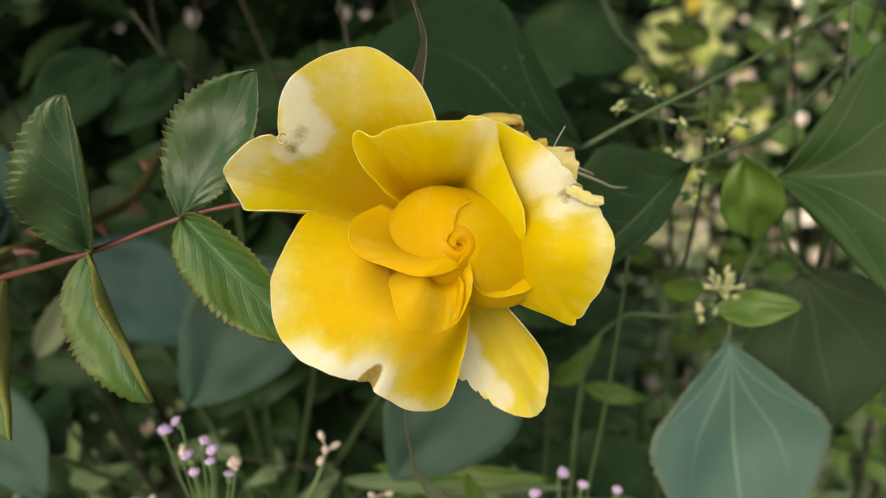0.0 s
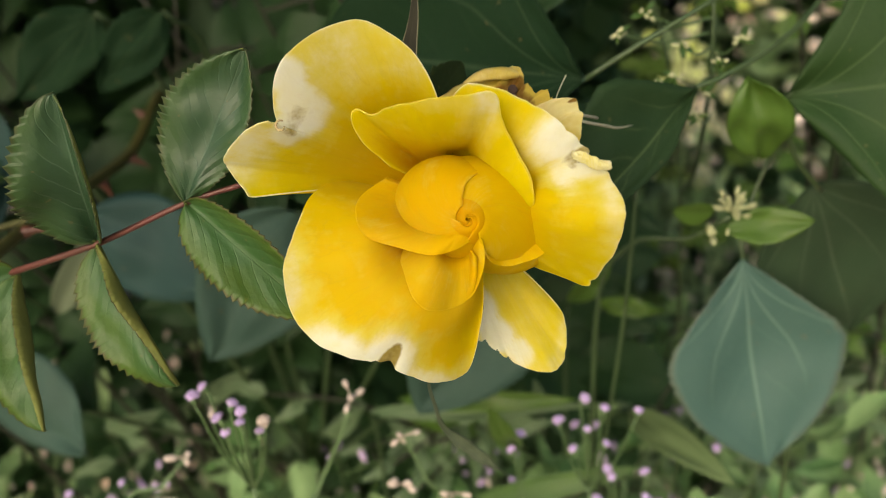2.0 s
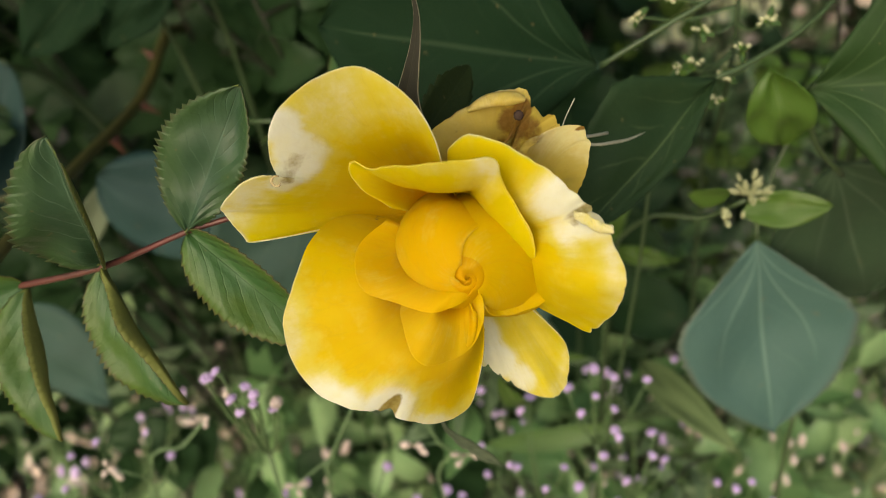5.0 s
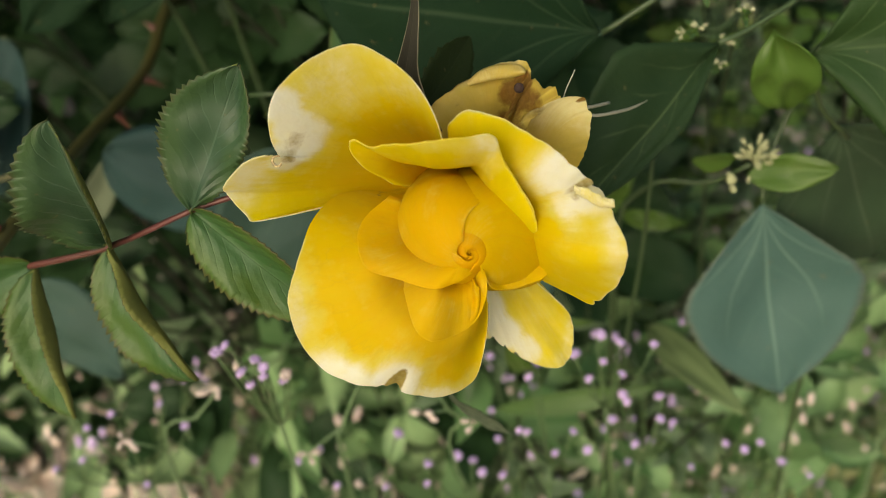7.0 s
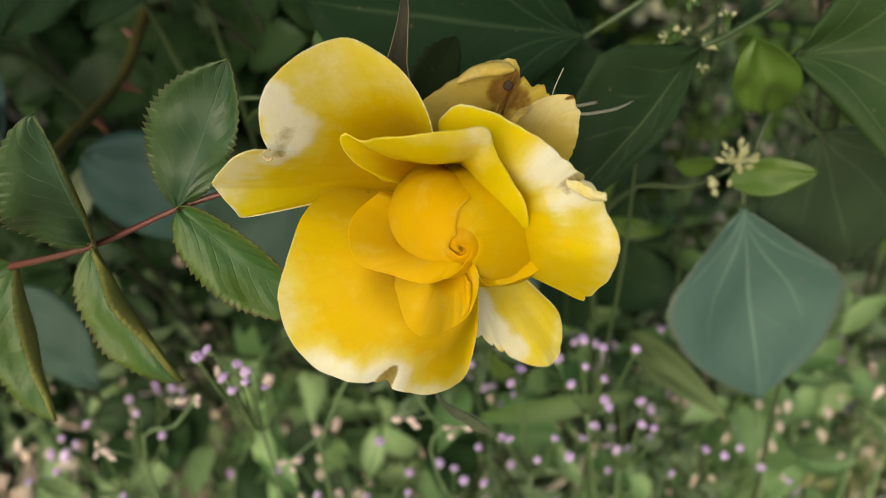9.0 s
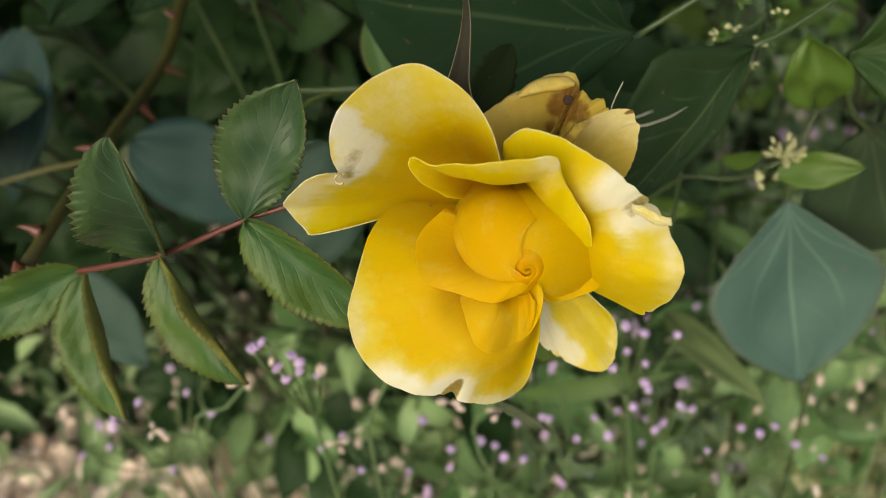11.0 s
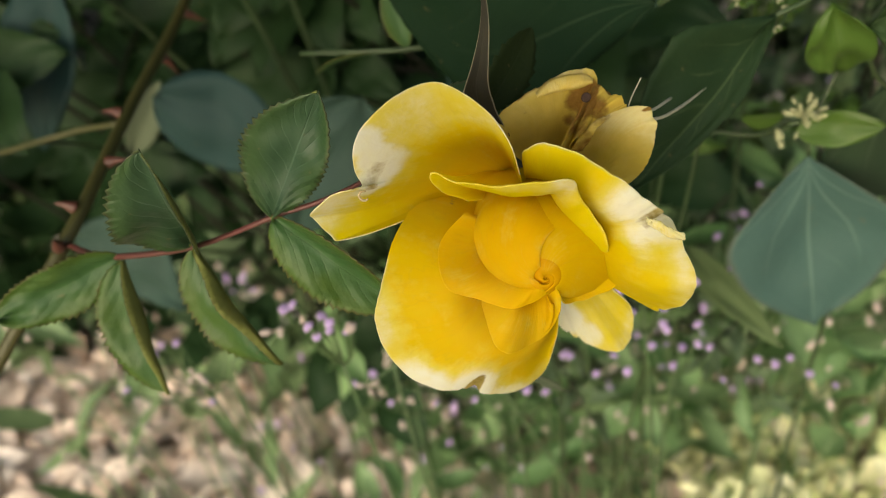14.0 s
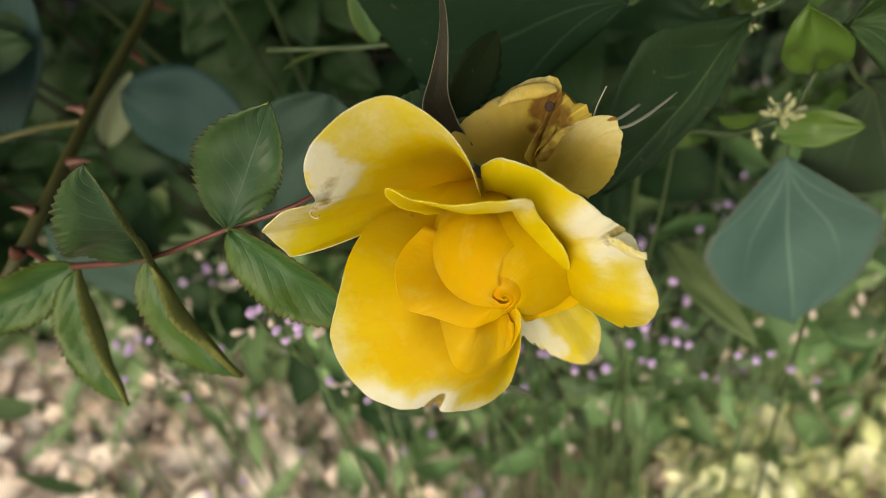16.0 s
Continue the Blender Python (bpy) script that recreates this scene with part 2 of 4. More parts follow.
SEPAL = plain_material("sepal_grey_green", (0.028, 0.040, 0.020), (0.065, 0.065, 0.042), 300.0, 0.6)
SEPAL_SKIN = leaf_material("sepal_skin", (0.008, 0.009, 0.005), (0.038, 0.036, 0.024), (0.05, 0.048, 0.035), 12.0, 0.7, rim=(0.22, 0.20, 0.13), gloss=0.1, through=0.02)
PALE_STEM = plain_material("pale_weed_stem", (0.06, 0.12, 0.045), (0.12, 0.19, 0.08), 90.0, 0.55)
GREY_STRAW = plain_material("grey_straw", (0.26, 0.26, 0.18), (0.46, 0.46, 0.34), 200.0, 0.7)
BLOOM_YELLOW = plain_material("small_flower_yellow", (0.80, 0.60, 0.02), (0.95, 0.80, 0.05), 200.0, 0.6, through=0.3)
CHAR = plain_material("dried_brown", (0.012, 0.005, 0.002), (0.035, 0.015, 0.006), 300.0, 0.8, 0.5)
CORE_ORANGE = plain_material("petal_core_orange", (0.78, 0.30, 0.01), (0.88, 0.42, 0.01), 400.0, 0.6, 0.3, False, 0.3)
SEPAL_GREY = plain_material("sepal_pale_grey_green", (0.03, 0.048, 0.024), (0.09, 0.115, 0.065), 300.0, 0.6, 0.4, False)
STRAW = plain_material("straw_brown", (0.28, 0.21, 0.08), (0.50, 0.42, 0.22), 300.0, 0.7)
PURPLE = plain_material("floret_mauve", (0.42, 0.30, 0.59), (0.65, 0.52, 0.80), 500.0, 0.6, 0.5)
SEED = plain_material("seed_head_buff", (0.36, 0.29, 0.25), (0.62, 0.55, 0.50), 400.0, 0.8, 0.5)
WHITE_BUD = plain_material("white_floret", (0.18, 0.22, 0.08), (0.42, 0.44, 0.26), 400.0, 0.5)
LITTER = plain_material("leaf_litter", (0.54, 0.41, 0.31), (0.98, 0.90, 0.80), 30.0, 0.75, 0.5)
# Three very pale leaf colours that stand in for direct sunlight.
PALE_LEAF = plain_material("small_leaf_painted_sun", (0.40, 0.48, 0.16), (0.88, 0.88, 0.58), 40.0, 0.55, 0.3)
PALE_SUN = plain_material("pale_leaf_painted_sun", (0.62, 0.66, 0.26), (0.92, 0.93, 0.66), 40.0, 0.5, 0.3, through=0.25)
SUN_PAINTED_LEAF = plain_material("bright_leaf_painted_sun", (0.62, 0.74, 0.10), (0.90, 0.93, 0.50), 40.0, 0.5, 0.3, through=0.3)
LOW_GREEN = plain_material("low_plant_green", (0.10, 0.19, 0.07), (0.28, 0.41, 0.19), 30.0, 0.5, 0.3, through=0.25)
BRIGHT_LOW = plain_material("bright_low_plant_green", (0.10, 0.23, 0.07), (0.27, 0.42, 0.19), 30.0, 0.5, 0.3, through=0.3)
SOIL = plain_material("soil", (0.20, 0.155, 0.11), (0.46, 0.375, 0.29), 14.0, 0.9, 0.8, False)


# ---- shaping ----
def vec(p):
    return Vector((p[0], p[1], p[2])) / 1000.0


def spline(points, t):
    """A smooth curve through the points; t from 0 to 1."""
    n = len(points) - 1
    x = min(max(t, 0.0), 1.0) * n
    i = min(int(x), n - 1)
    f = x - i
    p1, p2 = points[i], points[i + 1]
    p0 = points[i - 1] if i else p1 * 2 - p2
    p3 = points[i + 2] if i + 2 <= n else p2 * 2 - p1
    return 0.5 * ((2 * p1) + (p2 - p0) * f + (2 * p0 - 5 * p1 + 4 * p2 - p3) * f * f + (3 * p1 - p0 - 3 * p2 + p3) * f ** 3)


def mesh_from(name, bm, materials):
    me = bpy.data.meshes.new(name)
    bm.normal_update()
    bm.to_mesh(me)
    bm.free()
    for m in materials if isinstance(materials, (list, tuple)) else (materials,):
        me.materials.append(m)
    me.polygons.foreach_set("use_smooth", [True] * len(me.polygons))
    return me


def part(name, bm, material, parent, label="", thick=0.0):
    """Links a bmesh as one mesh object under a thing, its points given in the world or, under a copied thing, in the thing's own space."""
    ob = new(name, mesh_from(name, bm, material))
    if parent is not None:
        ob.parent = parent
    if label:
        tagged(ob, label)
    if thick:
        add_thickness(ob, thick)
    return ob


def add_thickness(ob, thick):
    s = ob.modifiers.new("thickness", "SOLIDIFY")
    s.thickness, s.offset = thick, -1.0
    s.material_offset = len(ob.data.materials) - 1
    s.material_offset_rim = 0


def thing(name, label, category, group="", kind=""):
    return tagged(new(name), label, category, group, kind)


def grid(rows, cols, place, uv_of=None, tint_of=None):
    """A sheet of rows by cols quads; place(u, v) gives each point."""
    bm = bmesh.new()
    uv = bm.loops.layers.uv.new("UVMap")
    tint = bm.loops.layers.float_color.new("tint") if tint_of else None
    at = [[bm.verts.new(place(i / rows, j / cols)) for j in range(cols + 1)] for i in range(rows + 1)]
    for i in range(rows):
        for j in range(cols):
            corners = ((i, j), (i, j + 1), (i + 1, j + 1), (i + 1, j))
            f = bm.faces.new([at[a][b] for a, b in corners])
            for loop, (a, b) in zip(f.loops, corners):
                u, v = a / rows, b / cols
                loop[uv].uv = uv_of(u, v) if uv_of else (v, u)
                if tint:
                    loop[tint] = (*tint_of(u, v), 1.0)
    return bm


def tube(bm, points, radii, sides=8, steps=0):
    """A round stalk along a smooth curve, closed at both ends."""
    count = steps or max(4, 4 * (len(points) - 1))
    rings = []
    side = None
    for k in range(count + 1):
        t = k / count
        p = spline(points, t)
        d = (spline(points, min(t + 0.02, 1)) - spline(points, max(t - 0.02, 0))).normalized()
        side = (side - d * side.dot(d)) if side else d.orthogonal()
        side.normalize()
        other = d.cross(side)
        x = t * (len(radii) - 1)
        i = min(int(x), len(radii) - 2)
        r = radii[i] + (radii[i + 1] - radii[i]) * (x - i)
        rings.append([bm.verts.new(p + (side * math.cos(a) + other * math.sin(a)) * r) for a in (6.28318 * s / sides for s in range(sides))])
    for a, b in zip(rings, rings[1:]):
        for s in range(sides):
            bm.faces.new((a[s], a[(s + 1) % sides], b[(s + 1) % sides], b[s]))
    bm.faces.new(rings[0][::-1]), bm.faces.new(rings[-1])
    return bm


def stalk(points, radii, sides=8):
    return tube(bmesh.new(), points, radii, sides)


def ball(bm, centre, r, squash=1.0, axis=None, rings=5, seg=8):
    """A small rounded bead, drawn out along its axis."""
    ax = (axis or Vector((0, 0, 1))).normalized()
    sx = ax.orthogonal().normalized()
    sy = ax.cross(sx)
    rows = []
    for i in range(1, rings):
        a = math.pi * i / rings
        rows.append([bm.verts.new(centre + ax * (-math.cos(a) * r * squash) + (sx * math.cos(b) + sy * math.sin(b)) * (math.sin(a) * r)) for b in (6.28318 * s / seg for s in range(seg))])
    lo, hi = bm.verts.new(centre - ax * r * squash), bm.verts.new(centre + ax * r * squash)
    for s in range(seg):
        n = (s + 1) % seg
        bm.faces.new((lo, rows[0][n], rows[0][s])), bm.faces.new((hi, rows[-1][s], rows[-1][n]))
        for a, b in zip(rows, rows[1:]):
            bm.faces.new((a[s], a[n], b[n], b[s]))
    return bm


def outline(kind, u):
    """Half width of a leaf along its length, 1 at the widest."""
    if kind == "oval":
        return math.sin(math.pi * u ** 0.88) ** 0.72
    if kind == "egg":
        return math.sin(math.pi * u ** 0.72) ** 0.8
    if kind == "blunt":
        return math.sin(math.pi * u ** 1.02) ** 0.72
    if kind == "round":
        return math.sin(math.pi * u ** 0.86) ** 0.52
    if kind == "rhomb":
        return (u / 0.38) ** 0.95 if u < 0.34 else (1 - ((u - 0.34) / 0.66) ** 2.2) ** 0.95 * (1 - 0.10 * math.exp(-((u - 0.34) / 0.05) ** 2))
    if kind == "lance":
        return min(1.0, (u * 5) ** 0.7) * (1 - u) ** 0.62 * 1.15
    return math.sin(math.pi * u) ** 0.6


def blade(base, tip, side, wl, wr, fold_l=8.0, fold_r=8.0, arch=0.0, kind="oval", teeth=0, bite=0.06, rows=0, cols=5, wave=0.0, seed=0.0, droop=0.0):
    """A leaf blade from base to tip. side: its right-hand way; wl, wr: half widths; folds: degrees by which the halves rise towards its face."""
    ahead = tip - base
    length = ahead.length
    ahead = ahead / length
    right = (side - ahead * side.dot(ahead)).normalized()
    face = right.cross(ahead)
    rows = rows or max(14, teeth * 7)

    def place(u, v):
        s = v * 2 - 1
        half, fold = (wl, fold_l) if s < 0 else (wr, fold_r)
        w = half * outline(kind, min(max(u, 0.0), 1.0))
        if teeth:
            step = u * teeth + 0.45 * noise.noise(Vector((u * teeth * 0.45, s + seed, 7.0)))
            deep = bite * (1 + 0.9 * noise.noise(Vector((math.floor(step) * 1.37, s * 2.3 + seed, 3.0))))
            w *= 1 - deep + deep * 2 * (step % 1.0) ** 1.3 * (abs(s) > 0.9)
        d = abs(s) * w
        a = radians(fold) * (0.55 + 0.45 * abs(s))
        p = base + ahead * (length * u) + right * (math.copysign(1, s) * d * math.cos(a)) + face * (d * math.sin(a))
        p += face * (arch * math.sin(math.pi * u) - droop * u * u)
        if wave:
            p += face * (wave * noise.noise(Vector((u * 3.2 + seed, s * 1.7, seed))))
        return p

    return grid(rows, cols * 2, place)


# ---- ground ----
def ground_height(x, y):
    return 0.012 * noise.noise(Vector((x * 3.0, y * 3.0, 0.0))) + 0.004 * noise.noise(Vector((x * 17.0, y * 17.0, 2.0))) - 0.01


def ground_sheet():
    bm = bmesh.new()
    xs = [-60, -20, -6, -3, -2] + [-1.5 + 0.06 * i for i in range(51)] + [2, 3, 6, 20, 60]
    ys = [-60, -20, -6, -3, -1.5, -0.5] + [0.06 * i for i in range(46)] + [3.2, 5, 9, 20, 60]
    at = [[bm.verts.new((x, y, ground_height(x, y))) for x in xs] for y in ys]
    for a, b in zip(at, at[1:]):
        for i in range(len(xs) - 1):
            bm.faces.new((a[i], a[i + 1], b[i + 1], b[i]))
    return bm


tagged(part("ground", ground_sheet(), SOIL, None), "brown soil strewn with dry leaf litter", "ground", kind="structure")


# ---- the open rose ----
HUB = vec((0, 236, 541))
AXIS = (vec((3.5, 190.4, 549.9)) - HUB).normalized()
rose = thing("yellow_rose", "open yellow rose with bleached white petal edges on a green stem", "rose")


def petal(parent, name, rim, rise, recurve, reach=0.35, blobs=(), burns=(), heart=0.2, heart_deep=0.4, hub=None, axis=None, mat=None, rows=30, cols=44, ruffle=0.0005, spread=0.0035, seed=0.0, label="", lead=0.28, thick=0.0003, lace=0.62, tears=(), spots=(), calm=0.12, tilt=0.0, lace_from=0.0, discs=(), stains=(), shy=0.0, frill=0.0003):
    """A petal lofted from the hub to its rim. rim: a few knots, mm; rise: how far it first climbs along the axis; recurve: degrees by which
    its edge bends back; shy: how much less it climbs where its rim begins; blobs, burns: (place along the rim, half width, depth inward) of bleached and scorched marks."""
    hub, axis, mat = hub or HUB, axis or AXIS, mat or PETAL
    knots = [vec(p) for p in rim]
    middle = spline(knots, 0.5) - hub
    middle = (middle - axis * middle.dot(axis)).normalized()
    bend = radians(recurve)

    def place(u, v):
        true = spline(knots, v)
        u = 1 - (1 - u) ** 1.6
        near = min(calm, v, 1 - v)
        r = sum((spline(knots, v + near * k / 6) * (7 - abs(k)) for k in range(-6, 7)), Vector()) / 49
        slack = true - r
        torn = sum(deep * math.exp(-((v - at) / half) ** 2) for at, half, deep in tears) / 1000
        bite = (hub - true).normalized() * (torn * (0.8 + 0.5 * noise.noise(Vector((v * 90, seed, 0)))) * max(0.0, (u - 0.86) / 0.14) ** 1.5)
        out = r - hub
        flat = out - axis * out.dot(axis)
        far = flat.length
        flat = flat.normalized()
        b = hub + (flat * 0.6 + middle * 0.4) * spread
        span = (r - b).length
        c1 = b + axis * (rise * (1 + tilt * (2 * v - 1)) * (1 - shy * max(0.0, 1 - v / 0.3) ** 1.4)) + flat * (far * lead)
        c2 = r - (flat * math.cos(bend) - axis * math.sin(bend)) * (span * reach)
        w = 1 - u
        p = b * w ** 3 + c1 * (3 * w * w * u) + c2 * (3 * w * u * u) + r * u ** 3
        wob = noise.noise(Vector((v * 7 + seed, u * 2.2, seed * 3.1))) * 1.0 + noise.noise(Vector((v * 19 + seed, u * 5, seed))) * 0.5
        p += flat * (frill * (noise.noise(Vector((v * 26 + seed * 5, 0.3, seed))) + 0.6 * noise.noise(Vector((v * 61 + seed, 1.3, seed)))) * u ** 6)
        return p + slack * u ** 5 + bite + axis * (ruffle * wob * u * u * 2)

    def tint(u, v):
        u = 1 - (1 - u) ** 1.6

        def marks(some):
            best = 0.0
            for at, half, deep, *strong in some:
                d = math.hypot((v - at) / half, (1 - u) / deep)
                best = max(best, (strong[0] if strong else 1.0) * min(1.0, 1.35 * math.exp(-d * d * 0.9)))
            return best

        p = place(1 - (1 - u) ** (1 / 1.6), v) * 1000

        def rounds(some):
            return max([strong * math.exp(-(((p.x - x) / r) ** 2 + ((p.z - z) / r) ** 2) ** 2) for x, z, r, strong in some] + [0.0])

        edge = lace * max(0.0, 1 - (1 - u) / 0.015) * (v >= lace_from)
        return max(marks(blobs), edge, rounds(discs)), max([marks(burns), rounds(stains)] + [math.exp(-((v - a) / c) ** 2 - ((u - b) / d) ** 2) for a, b, c, d in spots]), heart + heart_deep * (1 - u) ** 1.2

    return part(name, grid(rows, cols, place, None, tint), mat, parent, label, thick)


# Bleached and stained rounds beside the torn notch: x, z, radius in mm, strength.
DISCS = ((-33.5, 580, 4.8, 1.0), (-32, 574, 5.0, 1.0), (-31, 568.5, 4.6, 0.95), (-35, 567.5, 4.2, 0.9), (-28.5, 571, 4.2, 0.75), (-42, 566, 6.0, 0.6), (-46, 561, 5.0, 0.55), (-27, 583, 8, 0.27), (-12, 583, 7, 0.28), (-31, 572, 11, 0.26))
STAINS = ((-32.3, 570.6, 3.6, 0.5), (-29.3, 571, 1.6, 0.45), (-34.6, 567.6, 2.6, 0.56))
# The wide petals that lie open, from the outermost.
petal(rose, "petal", [(6, 212, 535), (2, 214, 514), (7.5, 215, 506.5), (14, 213, 502.2), (21.5, 210.5, 501), (25.5, 214, 504), (25.5, 214, 514), (21, 213, 522), (12, 214, 532)],
      8.0 / 1000, -5, 0.3, discs=((5.5, 515, 5.0, 0.95), (9, 509.5, 5.0, 0.95), (14, 505, 4.5, 0.85), (14, 515, 14, 0.27)), blobs=((0.6, 0.3, 0.10, 0.42),), heart=0.0, heart_deep=0.3, seed=1.0, cols=90, calm=0.04, tears=((0.22, 0.012, 1.6), (0.28, 0.008, 1.4), (0.33, 0.010, 1.5)))
petal(rose, "petal", [(0, 209, 566), (-1.5, 210, 574), (-5, 211, 581.5), (-10.5, 213, 586.5), (-17.5, 213.5, 589.7), (-27, 211, 587.5), (-34.5, 208, 582), (-37, 208.8, 572.6), (-36, 208.5, 567.8), (-37.4, 203, 571.5), (-42.4, 203.5, 570), (-47.3, 204.3, 565.7), (-48.9, 205.3, 563.2), (-48.6, 206.3, 561), (-45.6, 206, 555.4), (-44.2, 206.5, 553.6), (-37.7, 208.5, 553.2), (-27, 216, 550.8), (-19, 226, 545), (-8, 231, 540)],
      2.0 / 1000, -32, 0.36, lead=0.40, discs=DISCS, stains=STAINS, blobs=((0.50, 0.10, 0.10, 0.55), (0.27, 0.12, 0.24, 0.42), (0.150, 0.07, 0.20, 0.42), (0.626, 0.06, 0.14, 0.5)), heart=0.0, heart_deep=1.0, cols=110, seed=2.0, calm=0.22, spots=((0.90, 0.58, 0.014, 0.06), (0.88, 0.50, 0.010, 0.05)))
petal(rose, "petal", [(0.5, 214, 566), (1.3, 212, 570.5), (6, 207.5, 575), (12.4, 204.5, 573.8), (18, 200.5, 571.5), (23, 198, 568.5), (27.5, 197, 564), (31.5, 197, 559.5), (33.5, 190, 556), (35, 185.5, 552), (34.5, 186, 545), (32, 191, 537), (29.4, 197.5, 529.5), (24, 202, 530), (17.5, 208, 531)],
      26.0 / 1000, -4, 0.33, lead=0.38, tilt=0.5, blobs=((0.41, 0.065, 0.24), (0.51, 0.045, 0.26, 0.8), (0.63, 0.12, 0.08, 0.5)), burns=((0.47, 0.022, 0.16, 0.75),), discs=((27, 560, 4.5, 0.85), (24.5, 557, 4.0, 0.7), (25, 565, 5, 0.5)), stains=((26.5, 558.3, 1.6, 0.6), (29, 559, 1.2, 0.55)), heart=0.12, heart_deep=0.7, cols=100, seed=3.0, tears=((0.40, 0.008, 1.0), (0.45, 0.010, 1.8), (0.49, 0.008, 2.0), (0.84, 0.010, 1.4)))
petal(rose, "petal", [(-9, 226, 545), (-16, 226.5, 546.5), (-22, 224, 549.5), (-27.5, 217, 552), (-31.5, 205.5, 552.5), (-34.5, 196.5, 547.5), (-37, 192.5, 541), (-36.4, 191, 531.5), (-31.5, 186.5, 526.5), (-25, 184.5, 523.5), (-18.5, 185.5, 520.8), (-13, 187, 516.8), (-6.4, 192, 511.2), (1, 198, 510.8), (4.9, 198, 522.4), (6.0, 199, 531)],
      62.0 / 1000, -4, 0.33, lead=0.42, tilt=0.15, shy=0.8, lace_from=0.3, blobs=((0.68, 0.065, 0.20), (0.416, 0.07, 0.10, 0.5), (0.576, 0.075, 0.11, 0.9), (0.776, 0.08, 0.06, 0.6)), burns=((0.686, 0.021, 0.12, 1.15),), stains=((-18, 548.2, 0.9, 0.62), (-16.4, 547.4, 0.7, 0.6)), heart=0.36, heart_deep=0.6, cols=100, seed=4.0, tears=((0.686, 0.012, 2.4), (0.664, 0.006, 1.2), (0.70, 0.004, 1.0)))
# The upright ones round the heart.
petal(rose, "petal", [(-13, 214, 556), (-18, 209, 563), (-20, 206.5, 569), (-19, 205.5, 571.8), (-15.5, 203.5, 570.8), (-12, 199.3, 572.8), (-5, 194, 575), (3, 193.4, 575.6), (10.4, 193.3, 575.5), (12.0, 196, 569), (14.8, 196.8, 562), (17.6, 197.4, 554.8), (18.0, 200, 548.3), (15.5, 205, 553.5), (10.5, 209, 559.5)],
      12.0 / 1000, -36, 0.40, blobs=((0.57, 0.06, 0.20, 0.5), (0.50, 0.09, 0.05, 0.3)), heart=0.0, heart_deep=0.9, cols=80, seed=5.0, lead=0.5, lace=0.3, calm=0.015)
petal(rose, "petal", [(-12.5, 199, 540.5), (-11, 190.4, 539), (-9.6, 186.2, 535.4), (-7, 185.7, 532.4), (-2.4, 188.9, 530.6), (1.2, 190.8, 531), (4.1, 191.9, 533.4), (6.2, 192, 539), (6.4, 193, 545)],
      44.0 / 1000, -8, 0.3, heart=0.52, heart_deep=0.4, seed=6.0, lead=0.45, lace=0.06, ruffle=0.0003, frill=0.0001)
petal(rose, "petal", [(-14, 212, 554), (-20.3, 204, 552), (-20.3, 195.8, 549), (-17.5, 193.0, 546.4), (-12.4, 192.2, 544.6), (-6, 189.7, 543.2), (-0.5, 190.6, 543.3), (3.5, 192.2, 544.5)],
      36.0 / 1000, -6, 0.3, heart=0.60, heart_deep=0.4, seed=7.0, lead=0.5, lace=0.06, ruffle=0.0003, frill=0.0001)
petal(rose, "petal", [(10, 206, 560), (16, 204, 553), (20, 203.5, 547), (21, 202.5, 541.5), (19.5, 199.5, 537.3), (14.5, 198.0, 536), (10.5, 196.5, 536.3), (7.4, 193.4, 539.4), (6.2, 192.6, 544.5)],
      34.0 / 1000, 0, 0.3, heart=0.50, heart_deep=0.5, seed=8.0, lead=0.45, lace=0.05, ruffle=0.0003, frill=0.0001)


def bud_petal(turn, span, wide, top, mouth, heart, seed, twist=95.0, sway=-0.0042, flare=0.0):
    """A wrapped petal of the closed heart: part of a lopsided egg whose free edge winds into a small spiral mouth."""
    right = Vector((1, 0, 0)) - AXIS * AXIS.x
    right.normalize()
    up = AXIS.cross(right) * -1
    if up.z < 0:
        up = up * -1

    def place(u, v):
        h = 0.006 + (top - 0.006) * u
        a = radians(turn + span * v + twist * u ** 4)
        full = 0.7 + 0.3 * u / 0.58 if u < 0.58 else math.sqrt(max(0.0, 1 - ((u - 0.58) / 0.42) ** 2.2))
        full *= 1 + flare * max(0.0, math.cos(a + 0.35)) ** 2 * min(1.0, (1 - u) / 0.35)
        r = max(wide * full, mouth * (1.2 - 0.45 * v)) - 0.0012 * v
        h -= 0.0016 * max(0.0, u - 0.8) * 5 * (v > 0.5) * (v - 0.5)
        lean = sway * math.sin(math.pi * min(1.0, 0.3 + 0.7 * u))
        return HUB + AXIS * h + right * lean + (right * math.cos(a) + up * math.sin(a)) * r

    def tint(u, v):
        return 0.12 * max(0, 1 - v / 0.02), 0.0, heart * (0.8 + 0.2 * u)
    part("bud_petal", grid(34, 40, place, None, tint), PETAL, rose, "", 0.0003)


bud_petal(12, 275, 0.0128, 0.0452, 0.0027, 0.7, 11.0)
bud_petal(-150, 250, 0.0130, 0.0449, 0.0027, 0.55, 12.0, 95.0, 0.0022, 0.75)
bud_petal(150, 300, 0.0100, 0.0458, 0.0021, 0.9, 13.0, 140, -0.001)
bud_petal(20, 320, 0.0090, 0.0460, 0.0016, 0.95, 14.0, 170, -0.001)
bud_petal(200, 340, 0.0075, 0.0458, 0.0011, 1.0, 15.0, 200, 0.0)
bud_petal(60, 350, 0.006, 0.0455, 0.0006, 1.0, 16.0, 200, 0.0)

part("bud_core", ball(bmesh.new(), HUB + AXIS * 0.0425, 0.0014, 1.3, AXIS, 8, 12), CORE_ORANGE, rose, "orange core of the furled heart")

# The crumpled flap where the right-hand petal is torn.
FLAP = [vec(p) for p in ((26, 195.6, 561.4), (28, 194.2, 561.6), (30.5, 192.6, 560.6), (33.2, 191, 560))]


